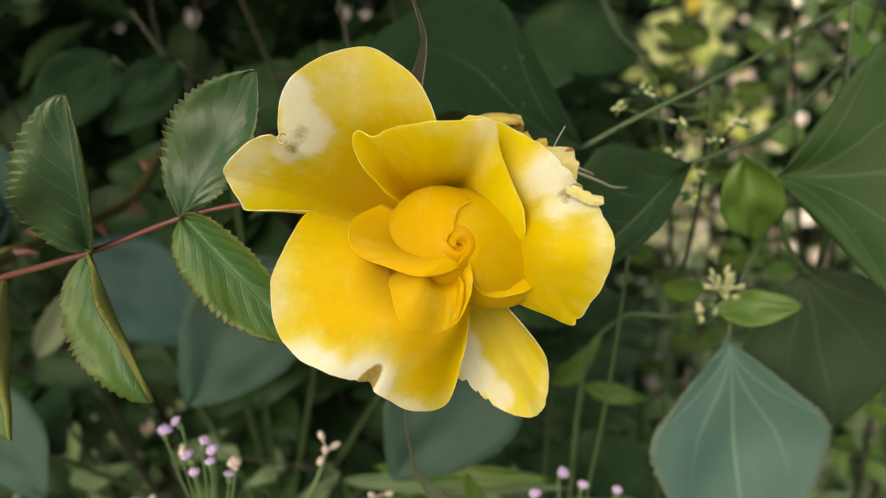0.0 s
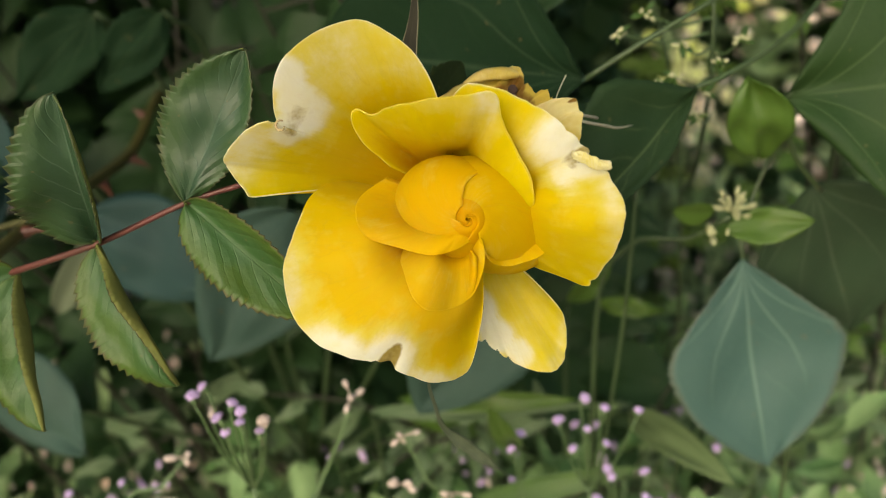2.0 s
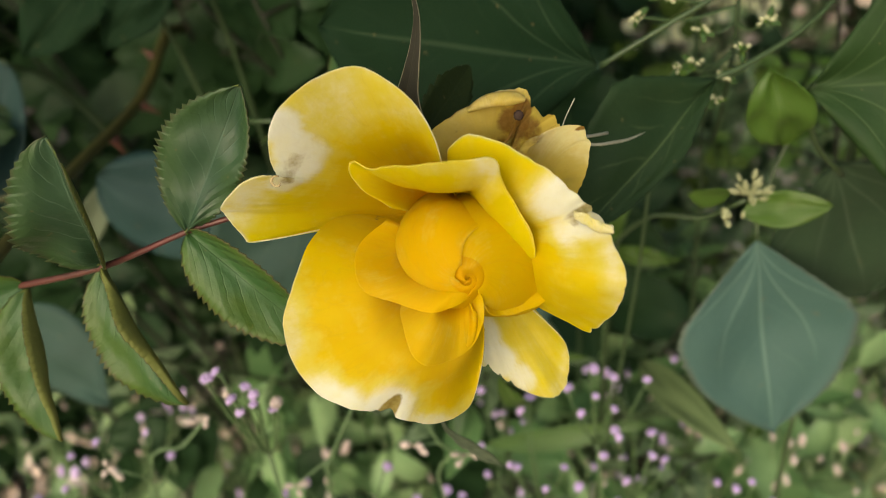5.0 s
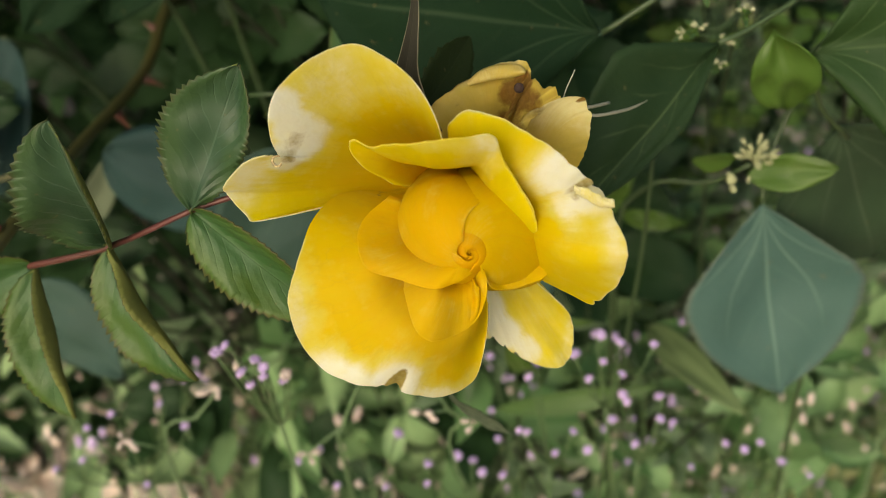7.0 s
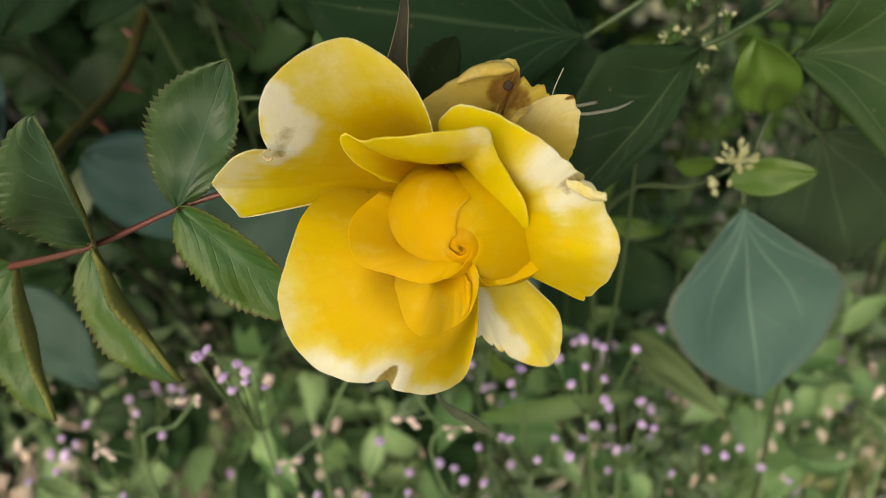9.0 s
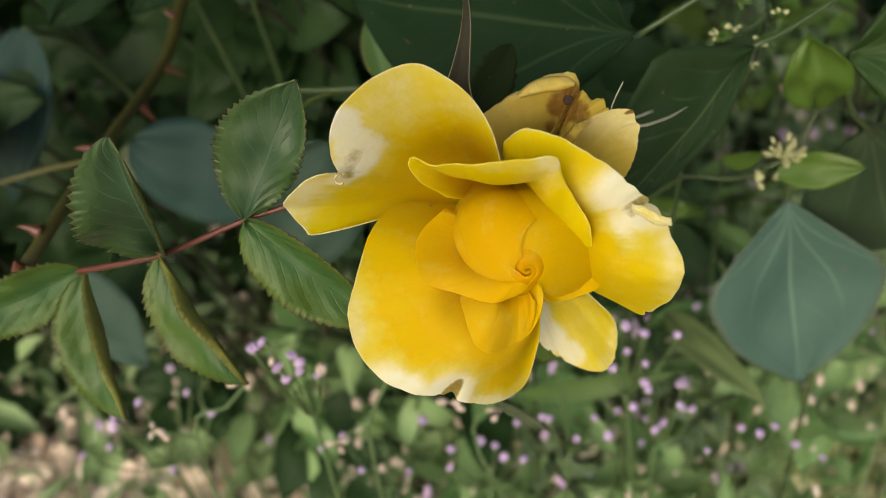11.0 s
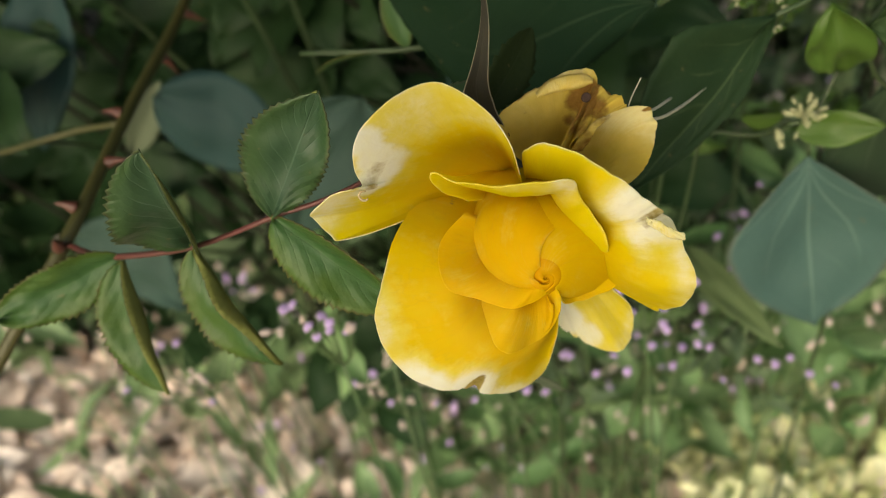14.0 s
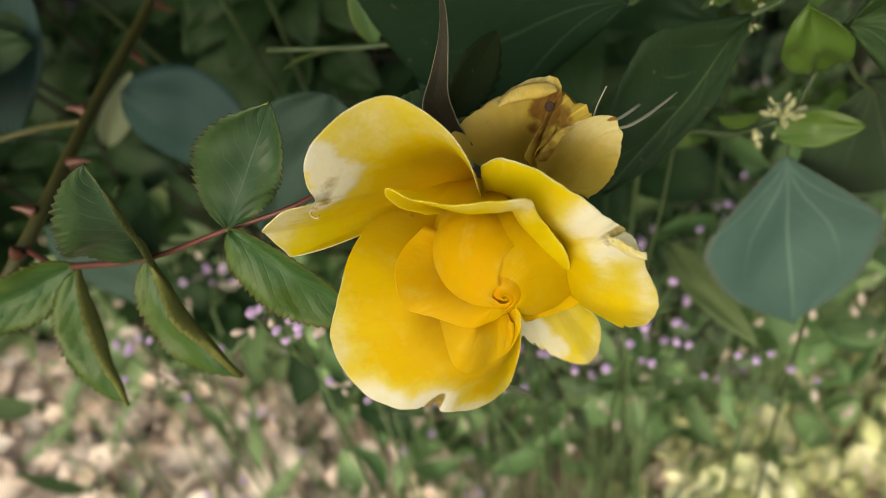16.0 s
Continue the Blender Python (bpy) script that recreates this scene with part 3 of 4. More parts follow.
def flap_spot(u, v):
    p = spline(FLAP, v)
    down = Vector((0.0005, -0.0006, -0.0026)) * (u * (0.55 + 0.45 * math.sin(math.pi * v)))
    crumple = Vector((0.3, -1.0, 0.4)) * (0.0007 * noise.noise(Vector((v * 7.3, u * 2.7, 4.0))) + 0.0006 * math.sin(math.pi * u) * (0.4 + 0.6 * v))
    return p + down + crumple


part("torn_flap", grid(12, 26, flap_spot, None, lambda u, v: (0.62, 0.55 * max(0.0, u - 0.4) / 0.6, 0.0)), PETAL, rose, "bleached crumpled flap of a torn petal", 0.0003)

# The curled shred at the torn edge.
curl = bmesh.new()
tube(curl, [vec((-34.6 + 1.0 * math.cos(a), 201.6 - 0.3 * k, 570.8 + 1.0 * math.sin(a))) for k, a in enumerate((0.9, 2.0, 3.1, 4.2, 5.3, 6.2))], [0.0002, 0.0003, 0.0003, 0.00015], 6)
part("curled_edge", curl, STRAW, rose, "curled dry shred at the torn petal edge")

hip = ball(bmesh.new(), HUB + AXIS * -0.005, 0.0055, 1.3, AXIS, 8, 14)
part("hip", hip, SEPAL, rose)
part("stem", stalk([HUB + AXIS * -0.008, vec((-2, 275, 534)), vec((-6, 335, 520)), vec((-14, 425, 440)), vec((-30, 470, 200)), vec((-40, 480, -10))], [0.0026, 0.0022, 0.0022, 0.0024, 0.003, 0.004], 10), STEM, rose)
SEPAL_LINE = [vec(p) for p in ((-4, 238, 556), (-8, 237, 565), (-9, 236.5, 572), (-7.2, 238, 579), (-5.4, 242, 586), (-5.2, 248, 592), (-8, 256, 600))]


def sepal_spot(u, v):
    s = v * 2 - 1
    half = 0.0040 * min(1.0, 0.45 + u * 1.6) * max(0.0, 1 - max(0.0, u - 0.22) / 0.78) ** 1.9 + 0.0003
    return spline(SEPAL_LINE, u) + Vector((s * half, -0.35 * abs(s) * half, 0.25 * s * half))


part("sepal", grid(34, 10, sepal_spot), [SEPAL_SKIN, SEPAL_SKIN], rose, "grey-brown pointed sepal with pale edges", 0.0004)
LOW_SEPAL = [vec(p) for p in ((-3, 236, 536), (-8, 222, 512), (-9.5, 220, 497), (-8.5, 225, 485), (-7, 229, 476), (-1, 231, 468), (5, 232, 461), (9.5, 233, 456))]


def low_sepal_spot(u, v):
    side = v * 2 - 1
    half = 0.0004 + 0.0012 * math.exp(-((u - 0.74) / 0.15) ** 2) * (1 + 0.3 * (int(u * 14) % 2))
    half *= min(1.0, (1 - u) * 6)
    return spline(LOW_SEPAL, u) + Vector((side * half, -0.4 * abs(side) * half, side * half * 0.6))


part("sepal", grid(42, 6, low_sepal_spot), [SEPAL_GREY, SEPAL_GREY], rose, "thin grey-green sepal curling downwards", 0.0004)
part("leaf", blade(vec((-8, 250, 556)), vec((6.5, 270, 568)), Vector((0.7, 0.2, -0.6)), 0.0065, 0.0065, 12, 12, 0.001, "oval", 8, 0.08), [UNDER_SHADE_LEAF, ROSE_UNDER], rose, "serrated leaf close under the flower, its green darkened for shade", 0.0004)

# ---- the wilted rose behind ----
old = thing("wilted_rose", "faded wilted rose with browned yellow petals", "rose")
OLD_HUB = vec((9, 243, 533))
OLD_AXIS = Vector((0.1, -0.35, 0.9)).normalized()
for knots, blobs, burns, spots, seed in (
    ([(-6, 243, 554), (0, 245, 560), (10, 247, 563), (20, 246, 564), (25, 242, 561), (29, 240, 554)], (), ((0.6, 0.3, 0.3),), (), 24.0),
    ([(-9, 237, 553), (-8.5, 237, 558), (-4, 237.5, 563), (3, 239, 567), (10, 240.8, 570.3), (17, 242, 571), (20.5, 240.5, 569), (20, 238, 563), (17, 235, 556)], ((0.52, 0.2, 0.10, 0.6), (0.35, 0.2, 0.3, 0.3)),
     ((0.42, 0.12, 0.025, 0.6),), ((0.30, 0.84, 0.05, 0.015),), 21.0),
    ([(13, 235, 557), (17, 236.5, 563), (20, 238.5, 568), (23, 239, 566.5), (26.5, 236, 564), (27, 235, 559)], (), ((0.42, 0.1, 0.12, 0.7),), (), 23.0),
    ([(16, 233, 553), (19, 233, 558), (23, 234, 562), (28, 234.5, 563), (32.5, 233, 563.3), (33.8, 230.5, 558), (32.2, 228.5, 553), (30, 227.5, 548.5), (25, 228, 543)], ((0.42, 0.26, 0.40, 0.8), (0.62, 0.1, 0.05, 0.6)), ((0.50, 0.02, 0.07, 0.9), (0.05, 0.08, 0.5, 0.7)), (), 22.0),
):
    petal(old, "petal", knots, 0.016, -5, 0.3, blobs=blobs, burns=burns, spots=spots, heart=0.05, heart_deep=0.3, stains=((16.5, 564, 5.2, 0.85), (15, 558, 5.0, 0.66), (18.5, 567, 2.8, 0.95), (20, 562, 4.0, 0.72)), hub=OLD_HUB, axis=OLD_AXIS, mat=OLD_PETAL, ruffle=0.0013, seed=seed, spread=0.004, lead=0.45, cols=72, lace=0.3, tears=((0.44, 0.02, 0.7), (0.63, 0.015, 0.7)))
part("dried_spot", ball(bmesh.new(), vec((17.5, 235.9, 566.6)), 0.0013, 0.3, Vector((0.2, -1, 0.4)), 6, 9), CHAR, old, "dark brown dried spot at the petal tip")
FOLD_TOP = [vec(p) for p in ((5.5, 236.6, 569), (9, 238, 571), (13, 238.6, 571.7), (17.4, 239, 571.2), (19.3, 239.2, 569.7))]
FOLD_LOW = [vec(p) for p in ((5.6, 235.6, 568.7), (9, 235.6, 569.3), (12.5, 235.8, 569.6), (15.8, 236.6, 569.2), (19.2, 238.4, 569.2))]


def fold_spot(u, v):
    p = spline(FOLD_TOP, v).lerp(spline(FOLD_LOW, v), u)
    return p + Vector((0, -0.0012, 0.0003)) * math.sin(math.pi * u) + Vector((0, -0.0004, 0.0002)) * noise.noise(Vector((v * 9, u * 3, 2.0)))


part("folded_edge", grid(8, 26, fold_spot, None, lambda u, v: (0.45, 0.45 * max(0.0, v - 0.75) * 4, 0.0)), OLD_PETAL, old, "pale folded edge of a wilted petal", 0.0003)
part("stem", stalk([OLD_HUB, vec((10, 275, 522)), vec((4, 335, 508)), vec((-13, 424, 442))], [0.002, 0.002, 0.002, 0.002]), STEM, old)
for pts in (((30, 235, 559), (36, 239, 556), (42, 247, 552.6), (47, 255, 549.5), (52.5, 262, 548)), ((31, 236, 560), (35, 241, 557.5), (40.6, 250, 554)), ((27.6, 236.5, 561.5), (28.8, 237.4, 564.5), (31.2, 239, 568.5))):
    fat = 0.35 if pts[0][0] < 28 else 1.0
    part("dry_sepal", stalk([vec(p) for p in pts], [fat * r for r in (0.0004, 0.0004, 0.00042, 0.00035, 0.0001)][:len(pts)], 6), GREY_STRAW, old, "dry grey-green thread of a sepal")

# ---- rose leaf with its leaflets ----
leaf = thing("rose_leaf", "green serrated rose leaf on a red stalk", "leaf")
part("leaf_stalk", stalk([vec((-146, 262, 515)), vec((-128, 245, 523)), vec((-117, 237.5, 528.5)), vec((-89.5, 227.5, 538)), vec((-64.7, 225, 547.7)), vec((-50, 226, 551)), vec((-36, 232, 553))], [0.0010, 0.0010, 0.00095, 0.0008, 0.0007, 0.0007, 0.0006]), RACHIS, leaf, "thin red leaf stalk")
for base, tip, side, wl, wr, fl, fr, arch, teeth, kind, mat in (
    ((-89.5, 227.5, 538.5), (-86.3, 214.8, 578.6), (1, 0.35, 0), 15.5, 9.0, 4, 78, 0.001, 20, "round", ROSE_LEAF),
    ((-64.7, 225, 548), (-44.5, 225, 583.5), (1, -0.15, -0.4), 13.2, 9.0, 6, 22, -0.001, 22, "blunt", ROSE_LEAF),
    ((-89.3, 227, 538), (-71.8, 213.2, 503.8), (-0.9, -0.2, -0.5), 8.0, 13.0, 92, 4, 0.001, 20, "round", ROSE_OLIVE),
    ((-115.5, 236, 528), (-109.5, 217, 491.5), (-0.95, -0.2, -0.3), 7.5, 12.5, 92, 4, 0.001, 20, "round", ROSE_OLIVE),
    ((-64.5, 225, 547.5), (-36, 217, 519), (-0.6, -0.5, -0.7), 9.0, 11.0, 55, 8, 0.001, 20, "round", ROSE_OLIVE),
    ((-117, 238, 528), (-152, 224, 521), (0.1, 0.3, 1.0), 9.0, 10.0, 15, 25, 0.001, 18, "round", ROSE_OLIVE),
    ((-36, 232, 553), (-8, 246, 566), (0.3, 0.2, -1), 11.0, 11.0, 8, 8, 0.001, 18, "round", ROSE_LEAF),
):
    part("leaflet", blade(vec(base), vec(tip), Vector(side), wl / 1000, wr / 1000, fl, fr, arch, kind, teeth, 0.055, 0, 6, 0.0030, base[0]), [mat, ROSE_UNDER], leaf, "", 0.00035)


# ---- thorny cane ----
cane = thing("rose_cane", "thick green-brown rose cane with red thorns", "stem")
CANE_LINE = [vec(p) for p in ((-215, 190, 440), (-174, 235, 487), (-145, 264, 517), (-146, 340, 514), (-147, 432, 508), (-143, 500, 520), (-150, 620, 420), (-170, 700, -10))]
cane_stem = part("stem", stalk(CANE_LINE, [0.0022, 0.0022, 0.0022, 0.0023, 0.0025, 0.003, 0.004, 0.005], 12), CANE, cane)
for t, d in ((0.27, (0.2, -0.4, 1)), (0.31, (-0.8, -0.2, 0.9)), (0.36, (1, 0, 0.3)), (0.42, (-0.9, 0, 0.5)), (0.50, (0.5, 0, -0.9)), (0.56, (1, 0.1, -0.4)), (0.63, (-0.6, 0, 0.8))):
    p, d = spline(CANE_LINE, t), Vector(d).normalized()
    part("thorn", stalk([p + d * 0.002, p + d * 0.006 + Vector((0, 0, -0.0006)), p + d * 0.0105 + Vector((0, 0, -0.0025))], [0.0024, 0.0012, 0.0001], 7), THORN, cane_stem)

# ---- broad-leaved plant ----
mallow = thing("broad_leaved_plant", "broad-leaved weed with grey-green veined leaves", "plant")
part("leaf", blade(vec((99.6, 306, 485)), vec((111, 302, 401)), Vector((-1, 0, -0.1)), 0.0335, 0.0335, 14, 14, -0.003, "rhomb", 34, 0.022, 102, 10, 0.003, 3.0), [MALLOW, MALLOW], mallow, "large grey-green rhombic leaf hanging tip down", 0.0004)
part("leaf", blade(vec((104.6, 289, 545.3)), vec((186, 276, 552)), Vector((0, -0.3, -1)), 0.043, 0.043, 12, 10, 0.004, "rhomb", 22, 0.015, 50, 8, 0.004, 5.0), [MALLOW_HALF_SHADED, MALLOW_HALF_SHADED], mallow, "", 0.0004)
part("leaf", blade(vec((124.2, 311, 509)), vec((154, 336, 437)), Vector((-1, 0, -0.3)), 0.031, 0.031, 12, 12, 0.002, "egg", 22, 0.015, 50, 8, 0.003, 6.0), [MALLOW_SOFT, MALLOW_SOFT], mallow, "", 0.0004)
# These two leaves take the greens that have shade painted in.
part("leaf", blade(vec((45.4, 300.5, 553.6)), vec((-42, 326, 566)), Vector((0.1, 0.2, 1)), 0.042, 0.044, 10, 10, 0.002, "rhomb", 22, 0.015, 50, 8, 0.004, 7.0), [MALLOW_SHADED, MALLOW], mallow, "", 0.0004)
part("leaf", blade(vec((78.4, 292.5, 550)), vec((32, 259, 517)), Vector((-0.55, 0.1, 0.8)), 0.008, 0.025, 35, 8, 0.002, "rhomb", 18, 0.014, 54, 8, 0.003, 8.0), [SHADED_RIB, SHADED_RIB], mallow, "", 0.0004)
for pts, r in ((((140, 330, 572), (124, 304, 554), (104.6, 289, 545.3)), 0.0009), (((104.6, 290, 545), (112, 297, 524), (124.2, 303, 509)), 0.0009), (((99.6, 306, 485), (101, 310, 497), (113, 318, 520), (140, 330, 556)), 0.0008),
               (((45.4, 300.5, 553.6), (60, 300, 562), (86, 305, 574), (112, 316, 586), (140, 330, 600)), 0.0009), (((78.4, 292.5, 550), (90, 296, 553), (112, 306, 562), (140, 330, 580)), 0.0009), (((140, 330, 612), (141, 332, 540), (139, 342, 440), (130, 350, 250), (128, 355, -10)), 0.0012)):
    part("leaf_stalk", stalk([vec(p) for p in pts], [r, r, r]), STEM, mallow)

# ---- weed with a white flower cluster ----
weed = thing("white_flowered_weed", "green weed with a cluster of tiny whitish flowers", "plant")
part("stem", stalk([vec((94, 304, 502)), vec((82, 312, 492)), vec((62, 322, 486)), vec((52, 335, 440)), vec((50, 350, 220)), vec((55, 355, -10))], [0.0009, 0.0009, 0.0009, 0.0009, 0.0010, 0.0012]), STEM, weed)
part("leaf", blade(vec((93, 305, 497)), vec((121, 299, 500)), Vector((0, -0.5, -1)), 0.0065, 0.0065, 14, 14, -0.002, "oval", 0, wave=0.0015), [FRESH, FRESH], weed, "", 0.0003)
part("leaf", blade(vec((89, 305, 504)), vec((74.5, 304, 506)), Vector((0, -0.5, 1)), 0.0055, 0.0055, 12, 12, 0.001, "oval", 0), [FRESH, FRESH], weed, "", 0.0003)
part("leaf", blade(vec((94, 291, 552)), vec((103, 302, 522)), Vector((-1, 0.1, -0.3)), 0.0115, 0.0105, 30, 22, 0.004, "egg", 0, wave=0.004, seed=2.0), [FRESH, FRESH], weed, "glossy bright green cupped leaf", 0.0004)
rng = random.Random(5)
for k in range(30):
    d = Vector((rng.uniform(-1, 1), rng.uniform(-0.8, 0.3), rng.uniform(-0.3, 1.3))).normalized()
    c = vec((94.5, 304, 504)) + d * rng.uniform(0.002, 0.0075)
    part("floret", ball(bmesh.new(), c, rng.uniform(0.0006, 0.0010), 2.5, d, 5, 7), WHITE_BUD, weed)
for k in range(5):
    c = vec((88 + rng.uniform(-2, 2), 303, 497 + rng.uniform(-3, 2)))
    part("floret", ball(bmesh.new(), c, 0.0012, 1.5, Vector((rng.uniform(-1, 1), -0.6, -0.4)), 5, 7), WHITE_BUD, weed)


# ---- mauve-flowered weeds ----
def mauve_weed(seed, spots, foot):
    """A thin branching weed; spots: the ends of its twigs, mm."""
    r = random.Random(seed)
    root = thing("mauve_flowered_weed", "slender weed with small mauve flower heads and buff seed heads", "plant", "mauve weeds round the rose")
    ends = [vec(p) for p in spots]
    mean = sum(ends, Vector()) / len(ends)
    foot = vec(foot)
    fork = mean + Vector((0, 0.012, -0.035))
    part("stem", stalk([foot, foot.lerp(fork, 0.5) + Vector((r.uniform(-0.01, 0.01), 0.01, 0.02)), fork], [0.0014, 0.0012, 0.0008], 7), WEED_GREEN, root)
    for e in ends:
        twig = part("twig", stalk([fork, fork.lerp(e, 0.55) + Vector((0, 0, -0.006)), e], [0.0007, 0.0005, 0.0004], 6), WEED_GREEN, root)
        up = Vector((r.uniform(-0.6, 0.6), r.uniform(-0.7, 0.1), 1)).normalized()
        bm = bmesh.new()
        buff = r.random() < 0.08
        ball(bm, e + up * 0.0012, 0.0011, 1.5, up, 6, 8)
        part("bract_cup", bm, SEED if buff else WEED_GREEN, twig)
        bm = bmesh.new()
        size = r.uniform(0.8, 1.2)
        for k in range(14):
            a, tilt = k * 2.4, 0.25 + 0.65 * (k / 14) ** 0.5
            side = up.orthogonal().normalized()
            d = (up * math.cos(tilt) + (side * math.cos(a) + up.cross(side) * math.sin(a)) * math.sin(tilt)).normalized()
            tube(bm, [e + up * 0.0022, e + up * 0.002 + d * 0.0024 * size], [0.0003, 0.0007 * size], 5, 2)
        part("flower_head", bm, SEED if buff else PURPLE, twig)
    return root


mauve_weed(1, ((-76, 268, 463), (-73, 267, 456.5), (-79, 268, 458), (-82, 269, 470), (-84, 272, 459), (-69, 272, 449), (-72, 268, 461), (-79, 270, 452), (-66, 270, 455), (-88, 271, 465)), (-70, 330, -10))
mauve_weed(2, ((42, 307, 432), (50, 307, 426), (63, 307, 424), (34, 307, 422), (44, 307, 418), (40, 307, 410), (50, 307, 411)), (50, 370, -10))
mauve_weed(3, ((52, 312, 396), (55, 312, 393), (68, 312, 392), (48, 312, 382), (66, 312, 381), (74, 312, 378), (59, 312, 367)), (70, 370, -10))
mauve_weed(4, ((11, 315, 378), (13, 315, 375), (25, 315, 363), (39, 315, 364), (31, 315, 374), (19, 315, 412), (17, 315, 406)), (20, 370, -10))
mauve_weed(5, ((-32, 320, 356), (-19, 320, 362), (-12, 320, 356), (-32, 320, 345), (-7, 320, 350), (2, 320, 346)), (-20, 380, -10))
mauve_weed(6, ((84, 330, 333), (99, 330, 346), (107, 330, 342), (115, 330, 345), (125, 330, 331), (138, 330, 321)), (110, 380, -10))
mauve_weed(7, ((-62, 320, 348), (-72, 320, 349), (-87, 320, 365), (-78, 320, 371), (-43, 320, 376), (-50, 320, 344)), (-70, 380, -10))
mauve_weed(8, ((-180, 330, 385), (-201, 330, 359), (-187, 330, 365), (-163, 330, 348), (-165, 330, 391), (-142, 330, 395), (-136, 330, 381)), (-170, 390, -10))
for k in range(7):
    cx, cy = (rng.uniform(-10, 150) if k % 13 < 8 else rng.uniform(-210, 0)), rng.uniform(345, 480)
    cz = rng.uniform(320, 400) - (cy - 310) * 0.45
    mauve_weed(10 + k, [(cx + rng.gauss(0, 13), cy + rng.gauss(0, 8), cz + rng.gauss(0, 11)) for _ in range(rng.randint(4, 8))], (cx + rng.uniform(-20, 20), cy + 60, -10))


# ---- pale forked weeds under the rose ----
def forked_weed(seed, line, arms):
    """A pale stem through the given points, mm, with side arms that end in a few buff heads."""
    r = random.Random(seed)
    root = thing("forked_weed", "pale green forked weed with small buff heads", "weed")
    pts = [vec(p) for p in line]
    part("stem", stalk(pts, [0.0005] + [0.0007] * (len(pts) - 2) + [0.0012], 8), PALE_STEM, root)
    for arm in [line[:1]] + list(arms):
        ends = [vec(p) for p in arm]
        if len(ends) > 1:
            part("twig", stalk(ends, [0.0006, 0.0005, 0.0004][:max(2, len(ends))], 6), PALE_STEM, root)
        for k in range(4):
            d = Vector((r.uniform(-1, 1), r.uniform(-0.8, 0.4), r.uniform(-0.6, 0.8))).normalized()
            tip = ends[-1] + d * r.uniform(0.002, 0.006)
            head = ball(bmesh.new(), tip, r.uniform(0.0009, 0.0015), r.uniform(1.2, 2.0), d, 6, 8)
            tube(head, [ends[-1], tip], [0.0003, 0.0004], 4, 2)
            part("seed_head", head, SEED, root)


forked_weed(81, ((-40, 292, 450), (-44, 290, 439), (-57, 291, 412), (-60, 292, 394), (-66, 325, 250), (-60, 330, -10)), (((-57, 291, 412), (-65, 290, 406), (-73, 291, 399)),))
forked_weed(82, ((-105, 302, 425), (-116, 300, 414), (-132, 300, 398), (-140, 325, 250), (-135, 340, -10)), (((-132, 300, 398), (-137, 296, 405), (-146, 296, 409)),))
forked_weed(83, ((-24, 300, 428), (-17, 302, 406), (-13, 305, 397), (-18, 310, 365), (20, 330, 200), (25, 335, -10)), (((-17, 302, 406), (-27, 300, 407)), ((-13, 305, 397), (-7, 300, 401))))


# ---- long leaves low at the front ----
reed = thing("lance_leaf_plant", "plant with long lance-shaped green leaves", "plant")
for base, tip, side, w, mat in (((72, 370, 386), (95, 290, 403), (-0.72, -0.34, -0.61), 7.5, LIGHT_GRASS), ((-30, 365, 405), (46, 345, 410), (0, -0.4, -1), 5, FRESH),
                                ((20, 330, 400), (8, 296, 440), (1, 0, 0), 5, FRESH), ((0, 350, 360), (70, 330, 385), (0, -0.4, -1), 5.5, GRASS)):
    part("leaf", blade(vec(base), vec(tip), Vector(side), w / 1000, w / 1000, 15, 15, 0.004, "oval", 0, wave=0.002, seed=tip[0]), [mat, mat], reed, "", 0.0003)
part("stem", stalk([vec((62, 300, 520)), vec((60, 316, 460)), vec((52, 330, 380)), vec((30, 350, 180)), vec((20, 360, -10))], [0.0006, 0.0007, 0.0008, 0.0012, 0.0016]), STEM, reed)


# ---- darker leaves further in ----
def leaf_mesh(name, mats, kind, teeth, fold, seed, half=0.0145):
    bm = blade(Vector((0, 0, 0)), Vector((0, 0.045, 0)), Vector((1, 0, 0)), half, half, fold, fold, 0.003, kind, teeth, 0.06, 0, 4, 0.003, seed, 0.004)
    return mesh_from(name, bm, mats)


SHADE_MESHES = [leaf_mesh("shade_toned_leaf", [SHADE_TONED_LEAF], "egg", 13, 8 + 4 * s, s * 3.3) for s in range(3)]
LOW_MESHES = [leaf_mesh("low_leaf", [LOW_LEAF], "lance", 7, 8 + 5 * s, s * 1.7, 0.008 + 0.002 * s) for s in range(2)]
FRESH_MESHES = [leaf_mesh("fresh_leaf", [FRESH], "oval", 0, 10 + 5 * s, s * 2.1) for s in range(2)]
OLIVE_MESHES = [leaf_mesh("small_olive_leaf", [OLIVE], "oval", 0, 10 + 5 * s, s * 2.1) for s in range(2)]


